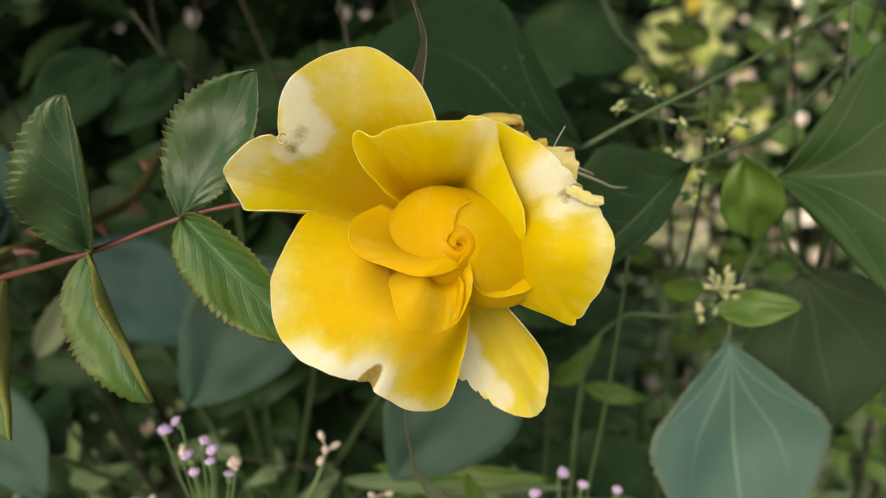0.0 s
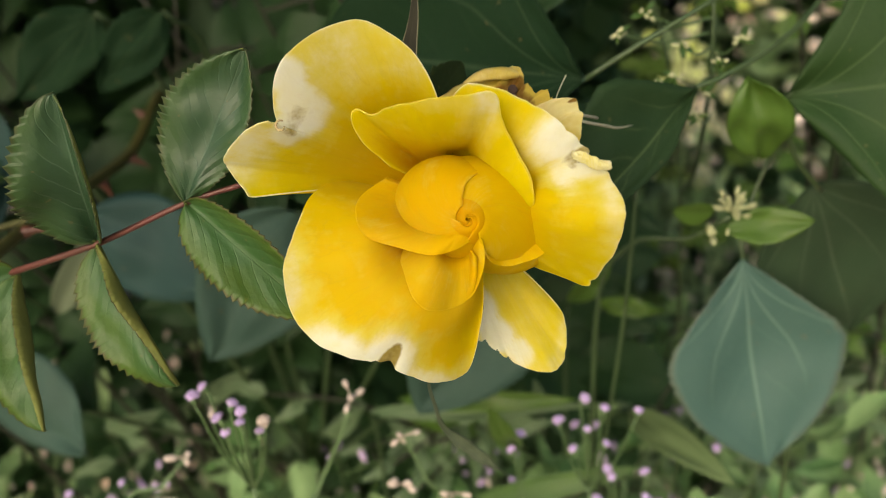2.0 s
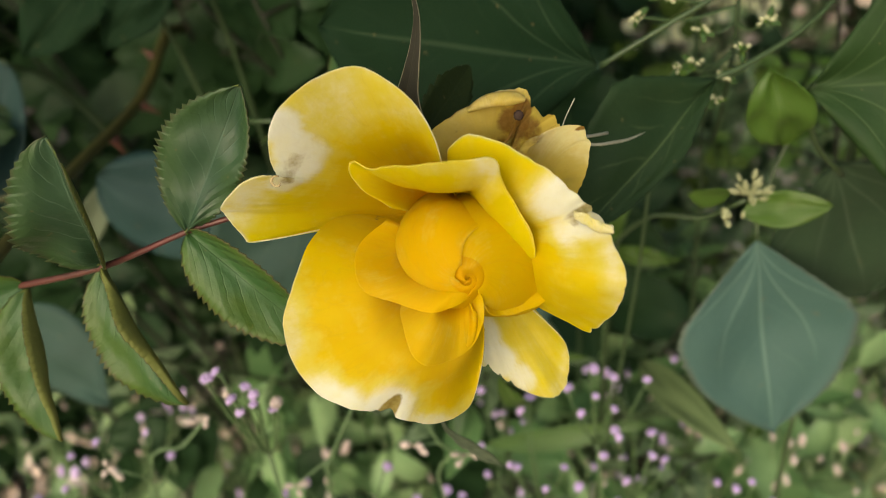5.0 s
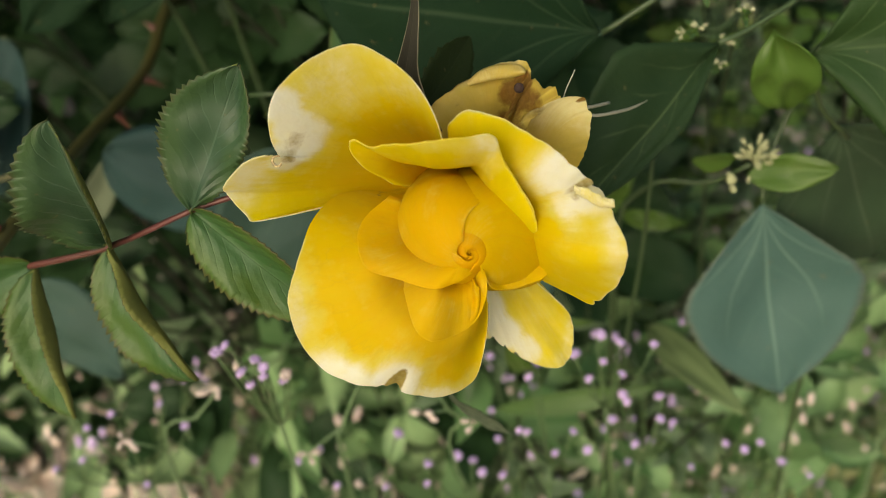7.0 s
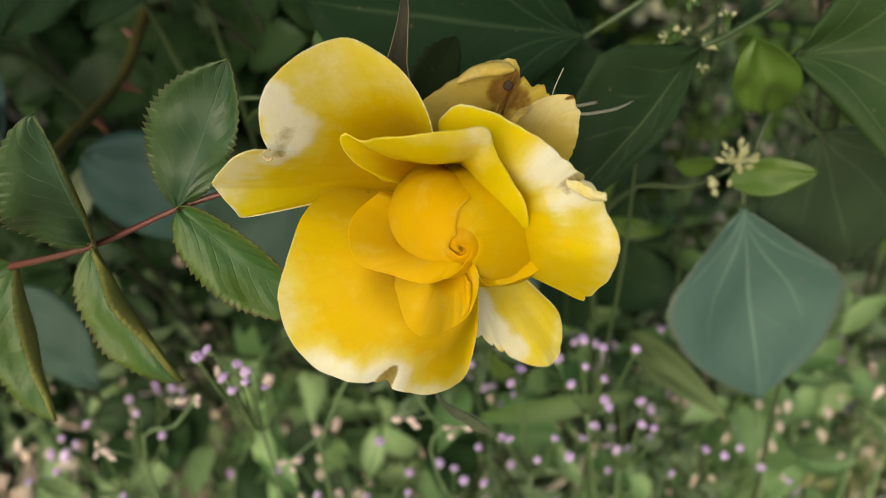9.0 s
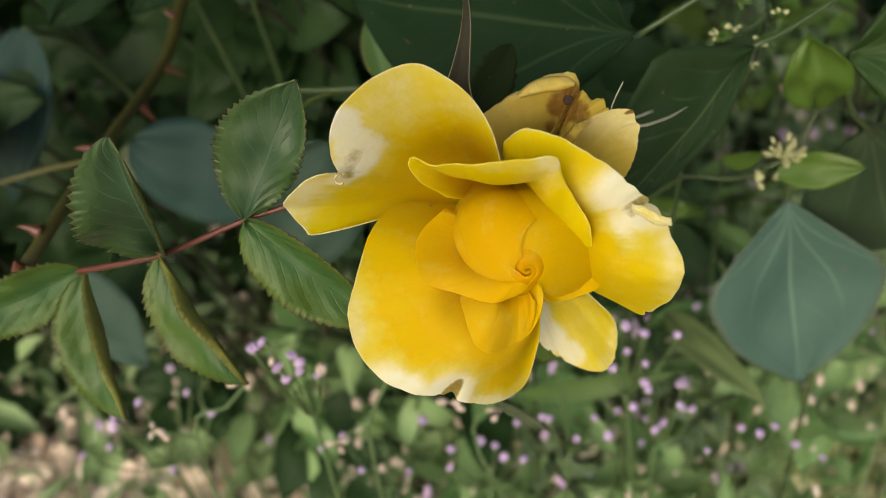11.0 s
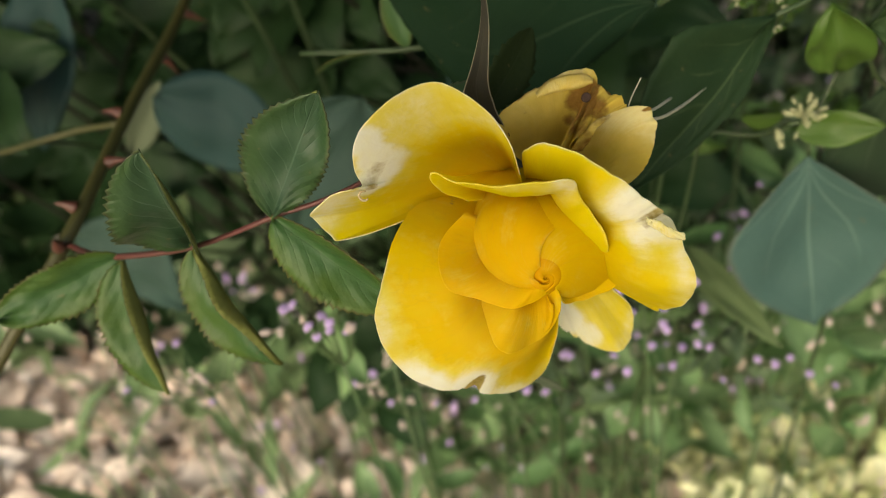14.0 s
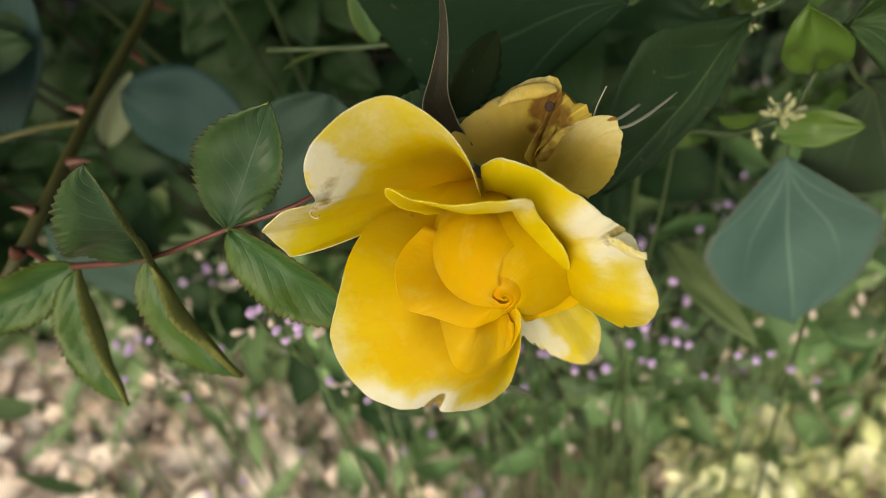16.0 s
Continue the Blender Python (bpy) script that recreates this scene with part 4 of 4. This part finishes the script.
def leafy_shrub(name, label, seed, foot, canes, meshes, size, box, twig=0.07):
    """A shrub of canes with leaves set along side twigs; box: the stretch that its leaves fill, mm."""
    r = random.Random(seed)
    root = thing(name, label, "shrub")
    (x0, x1), (y0, y1), (z0, z1) = box
    for c in range(canes):
        top = vec((r.uniform(x0, x1), r.uniform(y0, y1), r.uniform(z0 + (z1 - z0) * 0.5, z1)))
        low = vec(foot) + Vector((r.uniform(-0.1, 0.1), r.uniform(-0.05, 0.1), 0))
        line = [low, low.lerp(top, 0.5) + Vector((r.uniform(-0.05, 0.05), 0.03, 0.03)), top]
        part("branch", stalk(line, [0.03 * twig, 0.02 * twig, 0.01 * twig], 7), BARK, root)
        for k in range(r.randint(4, 6)):
            p = spline(line, r.uniform(0.35, 1.0))
            heading = r.uniform(0, 6.283)
            d = Vector((math.cos(heading), math.sin(heading) * 0.5 - 0.2, r.uniform(-0.3, 0.4))).normalized()
            end = p + d * (twig * r.uniform(0.7, 1.3))
            part("twig", stalk([p, p.lerp(end, 0.5) + Vector((0, 0, 0.006)), end], [0.016 * twig, 0.013 * twig, 0.01 * twig], 6), BARK, root)
            for f, s in ((0.4, 1), (0.45, -1), (0.72, 1), (0.76, -1), (1.0, 0)):
                q = p.lerp(end, f)
                out = (d + d.cross(Vector((0, -0.5, 0.85))) * (1.3 * s)).normalized()
                face = (Vector((r.uniform(-0.5, 0.5), -0.75 + r.uniform(-0.4, 0.4), 0.65 + r.uniform(-0.3, 0.3)))).normalized()
                side = out.cross(face).normalized()
                up = side.cross(out)
                ob = new("leaf", r.choice(meshes))
                ob.parent = root
                g = size * r.uniform(0.75, 1.25)
                ob.matrix_basis = Matrix.Translation(q) @ Matrix((side, out, up)).transposed().to_4x4() @ Matrix.Diagonal((g, g, g, 1))
    return root


leafy_shrub("rose_bush", "rose bush with serrated leaves, shade darkened into their green", 31, (-150, 560, -10), 9, SHADE_MESHES, 1.0, ((-330, -60), (350, 520), (380, 680)))
leafy_shrub("rose_bush", "rose bush with serrated leaves, shade darkened into their green", 32, (0, 560, -10), 9, SHADE_MESHES, 1.25, ((-150, 55), (380, 540), (400, 700)))
leafy_shrub("low_leafy_plant", "low plant with fresh light green leaves", 35, (0, 520, -10), 13, LOW_MESHES, 0.46, ((-210, 220), (400, 580), (200, 360)))
leafy_shrub("low_leafy_plant", "low weed with soft light green leaves", 36, (60, 540, -10), 8, LOW_MESHES, 0.46, ((-60, 190), (400, 520), (280, 385)))
leafy_shrub("leafy_bush", "sparse green bush with small fresh leaves", 33, (200, 560, -10), 4, FRESH_MESHES, 0.4, ((150, 300), (430, 540), (380, 640)))
leafy_shrub("hanging_sprays", "thin sprays of tiny olive-green leaves in the shade", 37, (150, 620, -10), 7, OLIVE_MESHES, 0.26, ((88, 175), (480, 590), (505, 600)), 0.022)


def scatter(name, label, category, count, seed, mat, spot, length, wide, kind="stuff", upright=0.3, curl=0.3, facing=None):
    """Many small loose leaves or blades as one sheet of clutter."""
    r = random.Random(seed)
    bm = bmesh.new()
    for _ in range(count):
        p = spot(r)
        if p is None:
            continue
        heading, lean = r.uniform(0, 6.283), r.gauss(0, upright)
        d = Vector((math.cos(heading) * math.cos(lean), math.sin(heading) * math.cos(lean), math.sin(lean)))
        if facing:
            n = (Vector(facing) + Vector((r.gauss(0, 0.35), r.gauss(0, 0.35), r.gauss(0, 0.35)))).normalized()
            d = (d - n * d.dot(n)).normalized()
        s = n.cross(d) if facing else d.cross(Vector((r.gauss(0, 0.35), r.gauss(0, 0.35), 1))).normalized()
        n = s.cross(d)
        g = r.uniform(0.6, 1.4)
        lo, wi = length * g, wide * g * r.uniform(0.7, 1.2)
        c = r.uniform(-curl, curl) * lo
        rows = []
        for u, w in ((0.0, 0.12), (0.3, 0.85), (0.65, 0.9), (1.0, 0.08)):
            mid = p + d * (lo * (u - 0.5)) + n * (c * math.sin(math.pi * u))
            rows.append([bm.verts.new(mid - s * (wi * w) + n * (abs(c) * 0.6)), bm.verts.new(mid), bm.verts.new(mid + s * (wi * w) + n * (abs(c) * 0.6))])
        for a, b in zip(rows, rows[1:]):
            bm.faces.new((a[0], a[1], b[1], b[0])), bm.faces.new((a[1], a[2], b[2], b[1]))
    return tagged(part(name, bm, mat, None), label, category, kind=kind)


def on_ground(x0, x1, y0, y1, lift=0.02):
    def spot(r):
        x, y = r.uniform(x0, x1), r.uniform(y0, y1)
        return Vector((x, y, ground_height(x, y) + r.uniform(0.002, lift)))
    return spot


def in_box(x0, x1, y0, y1, z0, z1):
    return lambda r: Vector((r.uniform(x0, x1), r.uniform(y0, y1), r.uniform(z0, z1)))


def patchy(x0, x1, y0, y1, z0, z1):
    """Like in_box, in uneven tufts that thin out towards the sides."""
    def spot(r):
        p = Vector((r.uniform(x0, x1), r.uniform(y0, y1), r.uniform(z0, z1)))
        rim = min(p.x - x0, x1 - p.x, p.y - y0, y1 - p.y) / (0.25 * min(x1 - x0, y1 - y0))
        return p if noise.noise(p * 11.0) * 0.9 + min(rim, 1.0) * 0.75 > 0.42 else None
    return spot


def ragged(x0, x1, y0, y1, z0, z1, edge=9.0):
    """Like in_box, with a wavy front, an uneven top and a slanting end."""
    def spot(r):
        p = Vector((r.uniform(x0, x1), r.uniform(y0, y1), r.uniform(z0, z1)))
        bulge = noise.noise(Vector((p.x * 2.3, p.z * 2.3, y0)))
        crest = noise.noise(Vector((p.x * 3.1, p.y * 3.1, z1)))
        if p.x > edge * p.y * (1 + 0.12 * noise.noise(p * 9.0)) or p.z > z0 + (z1 - z0) * (0.82 + 0.3 * crest) or p.y < y0 + (y1 - y0) * 0.25 * (bulge + 0.3):
            return None
        return p
    return spot


scatter("leaf_litter", "pale dry leaf litter and straw on the ground", "leaf litter", 6800, 41, LITTER, on_ground(-1.0, -0.04, 0.35, 1.3), 0.038, 0.011)
scatter("leaf_litter", "sparse dry leaf litter on the ground", "leaf litter", 2600, 42, LITTER, on_ground(-0.1, 1.4, 0.3, 2.4), 0.03, 0.009)
# The sun on these plants is in their pale colour.
scatter("ground_plants", "small yellow-green ground plants, paled to look sunlit", "ground plants", 5600, 43, PALE_LEAF, patchy(0.04, 0.50, 0.36, 0.70, 0.0, 0.12), 0.018, 0.0065, upright=0.6)
scatter("ground_plants", "small yellow-green ground plants, paled to look sunlit", "ground plants", 2400, 53, PALE_LEAF, patchy(0.1, 0.95, 0.58, 1.2, 0.0, 0.08), 0.019, 0.007, upright=0.6)
scatter("ground_plants", "low green ground plants", "ground plants", 6800, 44, LOW_GREEN, patchy(-0.12, 0.8, 0.38, 1.3, 0.0, 0.24), 0.036, 0.006, upright=0.8)
scatter("ground_plants", "low green ground plants", "ground plants", 160, 48, LOW_GREEN, in_box(-0.6, -0.13, 0.45, 1.3, 0.0, 0.2), 0.06, 0.008, upright=0.8)
scatter("ground_plants", "soft grey-green weed leaves", "ground plants", 80, 55, LOW_GREEN, in_box(-0.30, 0.06, 0.42, 0.62, 0.16, 0.33), 0.034, 0.008, upright=0.7)
scatter("ground_plants", "light green weed leaves below the rose", "ground plants", 560, 59, BRIGHT_LOW, in_box(-0.14, 0.22, 0.40, 0.60, 0.13, 0.335), 0.034, 0.008, upright=0.7)
scatter("ground_plants", "pale dry weed blades", "ground plants", 150, 56, LITTER, in_box(-0.30, 0.30, 0.42, 0.62, 0.10, 0.30), 0.012, 0.004, upright=0.7)
# Dark leaves added here in place of the shade on the ground.
scatter("ground_plants", "dark small leaves added to stand in for shaded ground", "ground plants", 2600, 60, SHADE_TONED_LEAF, patchy(0.14, 0.75, 0.85, 1.52, 0.0, 0.15), 0.050, 0.016, upright=0.6)
scatter("hedge", "dense hedge of small leaves, their green darkened for shade", "hedge", 12800, 45, SHADE_TONED_LEAF, ragged(-1.6, 0.24, 0.60, 1.2, 0.0, 1.7, 0.195), 0.06, 0.02, upright=0.6)
# Two unseen overhangs, added above to block light from the leaves behind.
scatter("hedge", "unseen hedge top added to keep light off the background", "hedge", 3400, 49, SHADE_TONED_LEAF, ragged(-1.7, 0.14, 0.42, 1.3, 0.8, 1.75), 0.06, 0.02, upright=0.6)
scatter("hedge", "unseen leafy boughs added overhead to shade the background", "hedge", 1600, 51, SHADE_TONED_LEAF, in_box(-0.6, 0.14, 0.27, 0.5, 0.76, 1.0), 0.06, 0.02, upright=0.6)
def clumps(centres, spread):
    """Leaves gathered in a few clumps."""
    def spot(r):
        c = vec(r.choice(centres))
        return c + Vector((r.gauss(0, spread), r.gauss(0, spread), r.gauss(0, spread)))
    return spot


# Sun spots of the far bush, made by pale leaf colour alone.
scatter("back_bush", "sprays of yellow-green leaves, sunlight put into their pale colour", "bush", 85, 46, PALE_SUN, clumps(((352, 1572, 225), (370, 1572, 182), (392, 1572, 208), (416, 1572, 170), (437, 1572, 138), (342, 1572, 145), (453, 1591, 234), (379, 1572, 108)), 0.040), 0.020, 0.010, upright=0.7, facing=(-0.2, -0.75, 0.6))
scatter("back_bush", "leaves high in a bush, coloured bright to stand in for sun", "bush", 130, 54, SUN_PAINTED_LEAF, clumps(((398, 1554, 303), (470, 1554, 53), (333, 1554, 510), (318, 1554, 471), (426, 1554, 543), (503, 1554, 419)), 0.028), 0.026, 0.012, upright=0.7, facing=(-0.2, -0.75, 0.6))
scatter("back_bush", "dry buff leaves in a bush at the back", "bush", 260, 50, LITTER, in_box(0.42, 1.05, 1.55, 1.9, 0.0, 0.68), 0.024, 0.011, upright=0.7, facing=(-0.2, -0.75, 0.6))
scatter("back_bush", "green leaves of a bush at the back", "bush", 1500, 57, LOW_GREEN, ragged(0.28, 1.5, 1.6, 2.0, 0.0, 0.95), 0.06, 0.02, upright=0.7)
scatter("hedge", "shrub of small leaves, shade darkened into their green", "hedge", 7000, 58, SHADE_TONED_LEAF, ragged(0.1, 2.4, 1.75, 2.3, 0.0, 1.6), 0.085, 0.03, upright=0.6)
scatter("hedge", "dense hedge of small leaves, their green darkened for shade", "hedge", 11500, 47, SHADE_TONED_LEAF, ragged(-4, 4, 2.0, 3.0, 0.0, 2.7), 0.16, 0.06, upright=0.6)


# ---- blue-green leaves in the middle distance ----
broad = thing("broad_leaved_plant", "blue-green broad leaves behind the rose, the highest darkened for shade", "plant")
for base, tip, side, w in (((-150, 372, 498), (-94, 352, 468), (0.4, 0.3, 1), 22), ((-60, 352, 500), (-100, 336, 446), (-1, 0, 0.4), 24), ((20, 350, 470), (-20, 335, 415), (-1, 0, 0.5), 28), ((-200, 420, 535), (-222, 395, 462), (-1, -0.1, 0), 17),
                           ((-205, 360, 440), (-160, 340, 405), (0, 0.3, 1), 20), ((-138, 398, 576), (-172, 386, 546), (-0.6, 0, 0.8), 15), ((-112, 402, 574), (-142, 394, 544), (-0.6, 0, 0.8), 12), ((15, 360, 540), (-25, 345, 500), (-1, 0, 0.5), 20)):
    # Green by height: hazed copy low down, darkest copy on top as painted shade.
    part("leaf", blade(vec(base), vec(tip), Vector(side), w / 1000, w / 1000, 10, 10, 0.004, "egg", 18, 0.02, 40, 6, 0.004, tip[0]), [HAZE_LEAF if tip[2] < 450 else MALLOW_SHADED if tip[2] > 540 else MALLOW_BLUE], broad, "", 0.0003)
    part("leaf_stalk", stalk([vec(base), vec((base[0] * 0.9, base[1] + 30, base[2] - 40)), vec((-90, 470, 300))], [0.0012, 0.0013, 0.0015], 6), STEM, broad)
part("stem", stalk([vec((-90, 470, 300)), vec((-95, 480, 150)), vec((-100, 480, -10))], [0.002, 0.003, 0.004]), STEM, broad)


# ---- seed heads low among the weeds ----
def seed_heads(seed, count, mat, name, label, box, size):
    """Tiny heads, each on a thin stalk that goes down among the low plants."""
    r = random.Random(seed)
    bm, stalks = bmesh.new(), bmesh.new()
    (x0, x1), (y0, y1), (z0, z1) = box
    for _ in range(count // 3):
        grow = r.uniform(0.55, 1.3)
        c = Vector((r.uniform(x0, x1), r.uniform(y0, y1), r.uniform(z0, z1)))
        fork = c + Vector((r.uniform(-0.01, 0.01), 0.01, -0.03))
        for _ in range(3):
            p = c + Vector((r.gauss(0, 0.010), r.gauss(0, 0.008), r.gauss(0, 0.008)))
            ball(bm, p, size * grow * r.uniform(0.6, 1.1), r.uniform(1.3, 2.6), Vector((r.uniform(-0.5, 0.5), r.uniform(-0.5, 0.5), 1)), 4, 6)
            tube(stalks, [fork, p], [0.0005, 0.0004], 3, 2)
        tube(stalks, [Vector((fork.x + r.uniform(-0.03, 0.03), fork.y + r.uniform(0, 0.04), -0.01)), fork], [0.0011, 0.0006], 4, 2)
    tagged(part(name + "_stalks", stalks, LOW_GREEN, None), "thin green stalks of low weeds", "weed stalks", kind="stuff")
    return tagged(part(name, bm, mat, None), label, "seed heads", kind="stuff")


seed_heads(61, 1700, SEED, "seed_heads", "tiny buff seed heads among the weeds", ((-0.06, 0.5), (0.38, 0.85), (0.08, 0.30)), 0.0018)
seed_heads(63, 240, SEED, "seed_heads", "tiny buff seed heads among the weeds", ((-0.35, -0.06), (0.38, 0.7), (0.12, 0.32)), 0.0022)
seed_heads(62, 230, PURPLE, "flower_heads", "tiny mauve flower heads among the weeds", ((-0.22, 0.35), (0.36, 0.65), (0.14, 0.33)), 0.0024)


# ---- single leaves and shoots between the larger plants ----
PALE_UNDER = leaf_material("pale_leaf_underside", (0.10, 0.14, 0.085), (0.16, 0.20, 0.12), (0.20, 0.24, 0.16), 5.0, 0.6, pale_vein=0.3)
shoot = thing("side_shoot", "brown side shoot of a rose with a pale turned leaf", "shoot")
part("stem", stalk([vec((-147, 330, 514)), vec((-168, 338, 508)), vec((-190, 340, 503)), vec((-235, 352, 488))], [0.0013, 0.0012, 0.0011, 0.0010], 8), CANE, shoot)
part("leaf", blade(vec((-202, 434, 428)), vec((-171, 431, 472)), Vector((1, 0.2, -0.5)), 0.008, 0.008, 20, 20, 0.002, "oval", 0), [PALE_UNDER], shoot, "pale grey-green leaf turned over", 0.0003)
part("leaf_stalk", stalk([vec((-202, 434, 428)), vec((-205, 400, 460)), vec((-190, 340, 503))], [0.0008, 0.0008, 0.0009], 6), STEM, shoot)

sprig = thing("leafy_sprig", "yellow-green sprig with narrow leaves in the shade", "sprig")
part("stem", stalk([vec((-75, 336, 531)), vec((-44, 331, 531)), vec((-15, 334, 527)), vec((10, 350, 500)), vec((10, 380, 380)), vec((5, 400, -10))], [0.0008, 0.0010, 0.0012, 0.0014, 0.0016, 0.002], 7), STEM, sprig)
for base, tip, w in (((-36, 331, 531), (-41, 341, 552), 5), ((-48, 331, 531), (-72, 338, 521), 4), ((-24, 332, 529), (-8, 326, 512), 5)):
    part("leaf", blade(vec(base), vec(tip), Vector((1, 0.1, 0.2)), w / 1000, w / 1000, 18, 18, 0.001, "oval", 0), [ROSE_OLIVE], sprig, "", 0.0003)

low = thing("low_leafy_plant", "low plant with soft light green leaves", "plant")
for base, tip, side, w, mat in (((52, 408, 425), (72, 398, 452), (1, 0, -0.6), 13, FRESH), ((66, 405, 425), (96, 398, 421), (0, -0.3, -1), 11, FRESH), ((-45, 384, 388), (54, 352, 402), (0.05, -0.4, -1), 10, LOW_LEAF),
                                ((-230, 462, 372), (-190, 440, 396), (0.5, 0, -1), 16, LOW_LEAF), ((-190, 430, 362), (-150, 412, 382), (0.4, 0, -1), 14, LOW_LEAF), ((-150, 470, 352), (-112, 444, 384), (0.6, 0, -1), 15, LOW_LEAF),
                                ((-70, 410, 360), (-48, 392, 388), (0.8, 0, -0.6), 11, LOW_LEAF), ((-20, 410, 362), (-14, 390, 396), (1, 0, -0.2), 11, FRESH), ((40, 430, 350), (34, 412, 382), (1, 0, 0.2), 11, LOW_LEAF), ((10, 420, 350), (-30, 400, 372), (-0.4, 0, 1), 10, FRESH)):
    part("leaf", blade(vec(base), vec(tip), Vector(side), w / 2300, w / 2300, 14, 14, 0.003, "egg", 9, 0.03, 0, 5, 0.003, tip[0]), [mat], low, "", 0.0003)
    part("leaf_stalk", stalk([vec(base), vec((base[0], base[1] + 25, base[2] - 60)), vec((base[0] * 0.9, base[1] + 60, -10))], [0.0008, 0.001, 0.0014], 6), STEM, low)

tall = thing("tall_weed", "tall thin green weed stem with small bud clusters", "weed")
part("stem", stalk([vec((60, 460, 640)), vec((78, 436, 588)), vec((92, 420, 566)), vec((108, 425, 480)), vec((112, 440, 300)), vec((115, 450, -10))], [0.0007, 0.0008, 0.0008, 0.0009, 0.0012, 0.002], 7), STEM, tall)
rng = random.Random(9)
for x, y, z in ((75, 305, 551), (71, 306, 549), (89, 305, 554), (83, 306, 537), (57, 307, 566), (77, 306, 561), (85, 307, 545), (98, 312, 560), (66, 309, 571)):
    heart = vec((x, y, z))
    twig = part("twig", stalk([heart, heart.lerp(vec((94, 330, z - 6)), 0.5) + Vector((0, 0, -0.003)), vec((94, 330, z - 6))], [0.0003, 0.0004, 0.0006], 5), WEED_GREEN, tall)
    for k in range(9):
        d = Vector((rng.uniform(-1, 1), rng.uniform(-1, 0.3), rng.uniform(-0.6, 1))).normalized()
        part("bud", ball(bmesh.new(), heart + d * rng.uniform(0.0008, 0.0030), rng.uniform(0.0005, 0.0008), 1.7, d, 4, 6), WHITE_BUD if k % 3 else FRESH, twig)
    for k in range(2):
        d = Vector((rng.uniform(-1, 1), rng.uniform(-0.5, 0.2), rng.uniform(-0.8, 0.6))).normalized()
        part("leaf", blade(heart, heart + d * 0.005, d.cross(Vector((0, -1, 0.3))), 0.0010, 0.0010, 12, 12, 0.0005, "oval"), [ROSE_OLIVE], twig, "", 0.0002)
part("side_stem", stalk([vec((94, 330, 575)), vec((94, 331, 545)), vec((97, 360, 500)), vec((108, 425, 470))], [0.0007, 0.0008, 0.0008, 0.0009], 7), STEM, tall)

bloom = thing("yellow_flower", "small bright yellow flower far back in the bush", "flower")
CORE = vec((410, 1560, 600))
part("stem", stalk([CORE, CORE + Vector((0.01, 0.02, -0.12)), vec((430, 1580, -10))], [0.0018, 0.002, 0.004], 6), STEM, bloom)
for k in range(6):
    a = k * 1.047
    out = Vector((math.cos(a), -0.35, math.sin(a))).normalized()
    part("petal", blade(CORE, CORE + out * 0.024, out.cross(Vector((0, -1, 0))), 0.009, 0.009, 8, 8, 0.001, "oval"), [BLOOM_YELLOW], bloom, "", 0.0003)
part("flower_centre", ball(bmesh.new(), CORE + Vector((0, -0.003, 0)), 0.006, 0.7, Vector((0, -1, 0)), 6, 10), BLOOM_YELLOW, bloom)
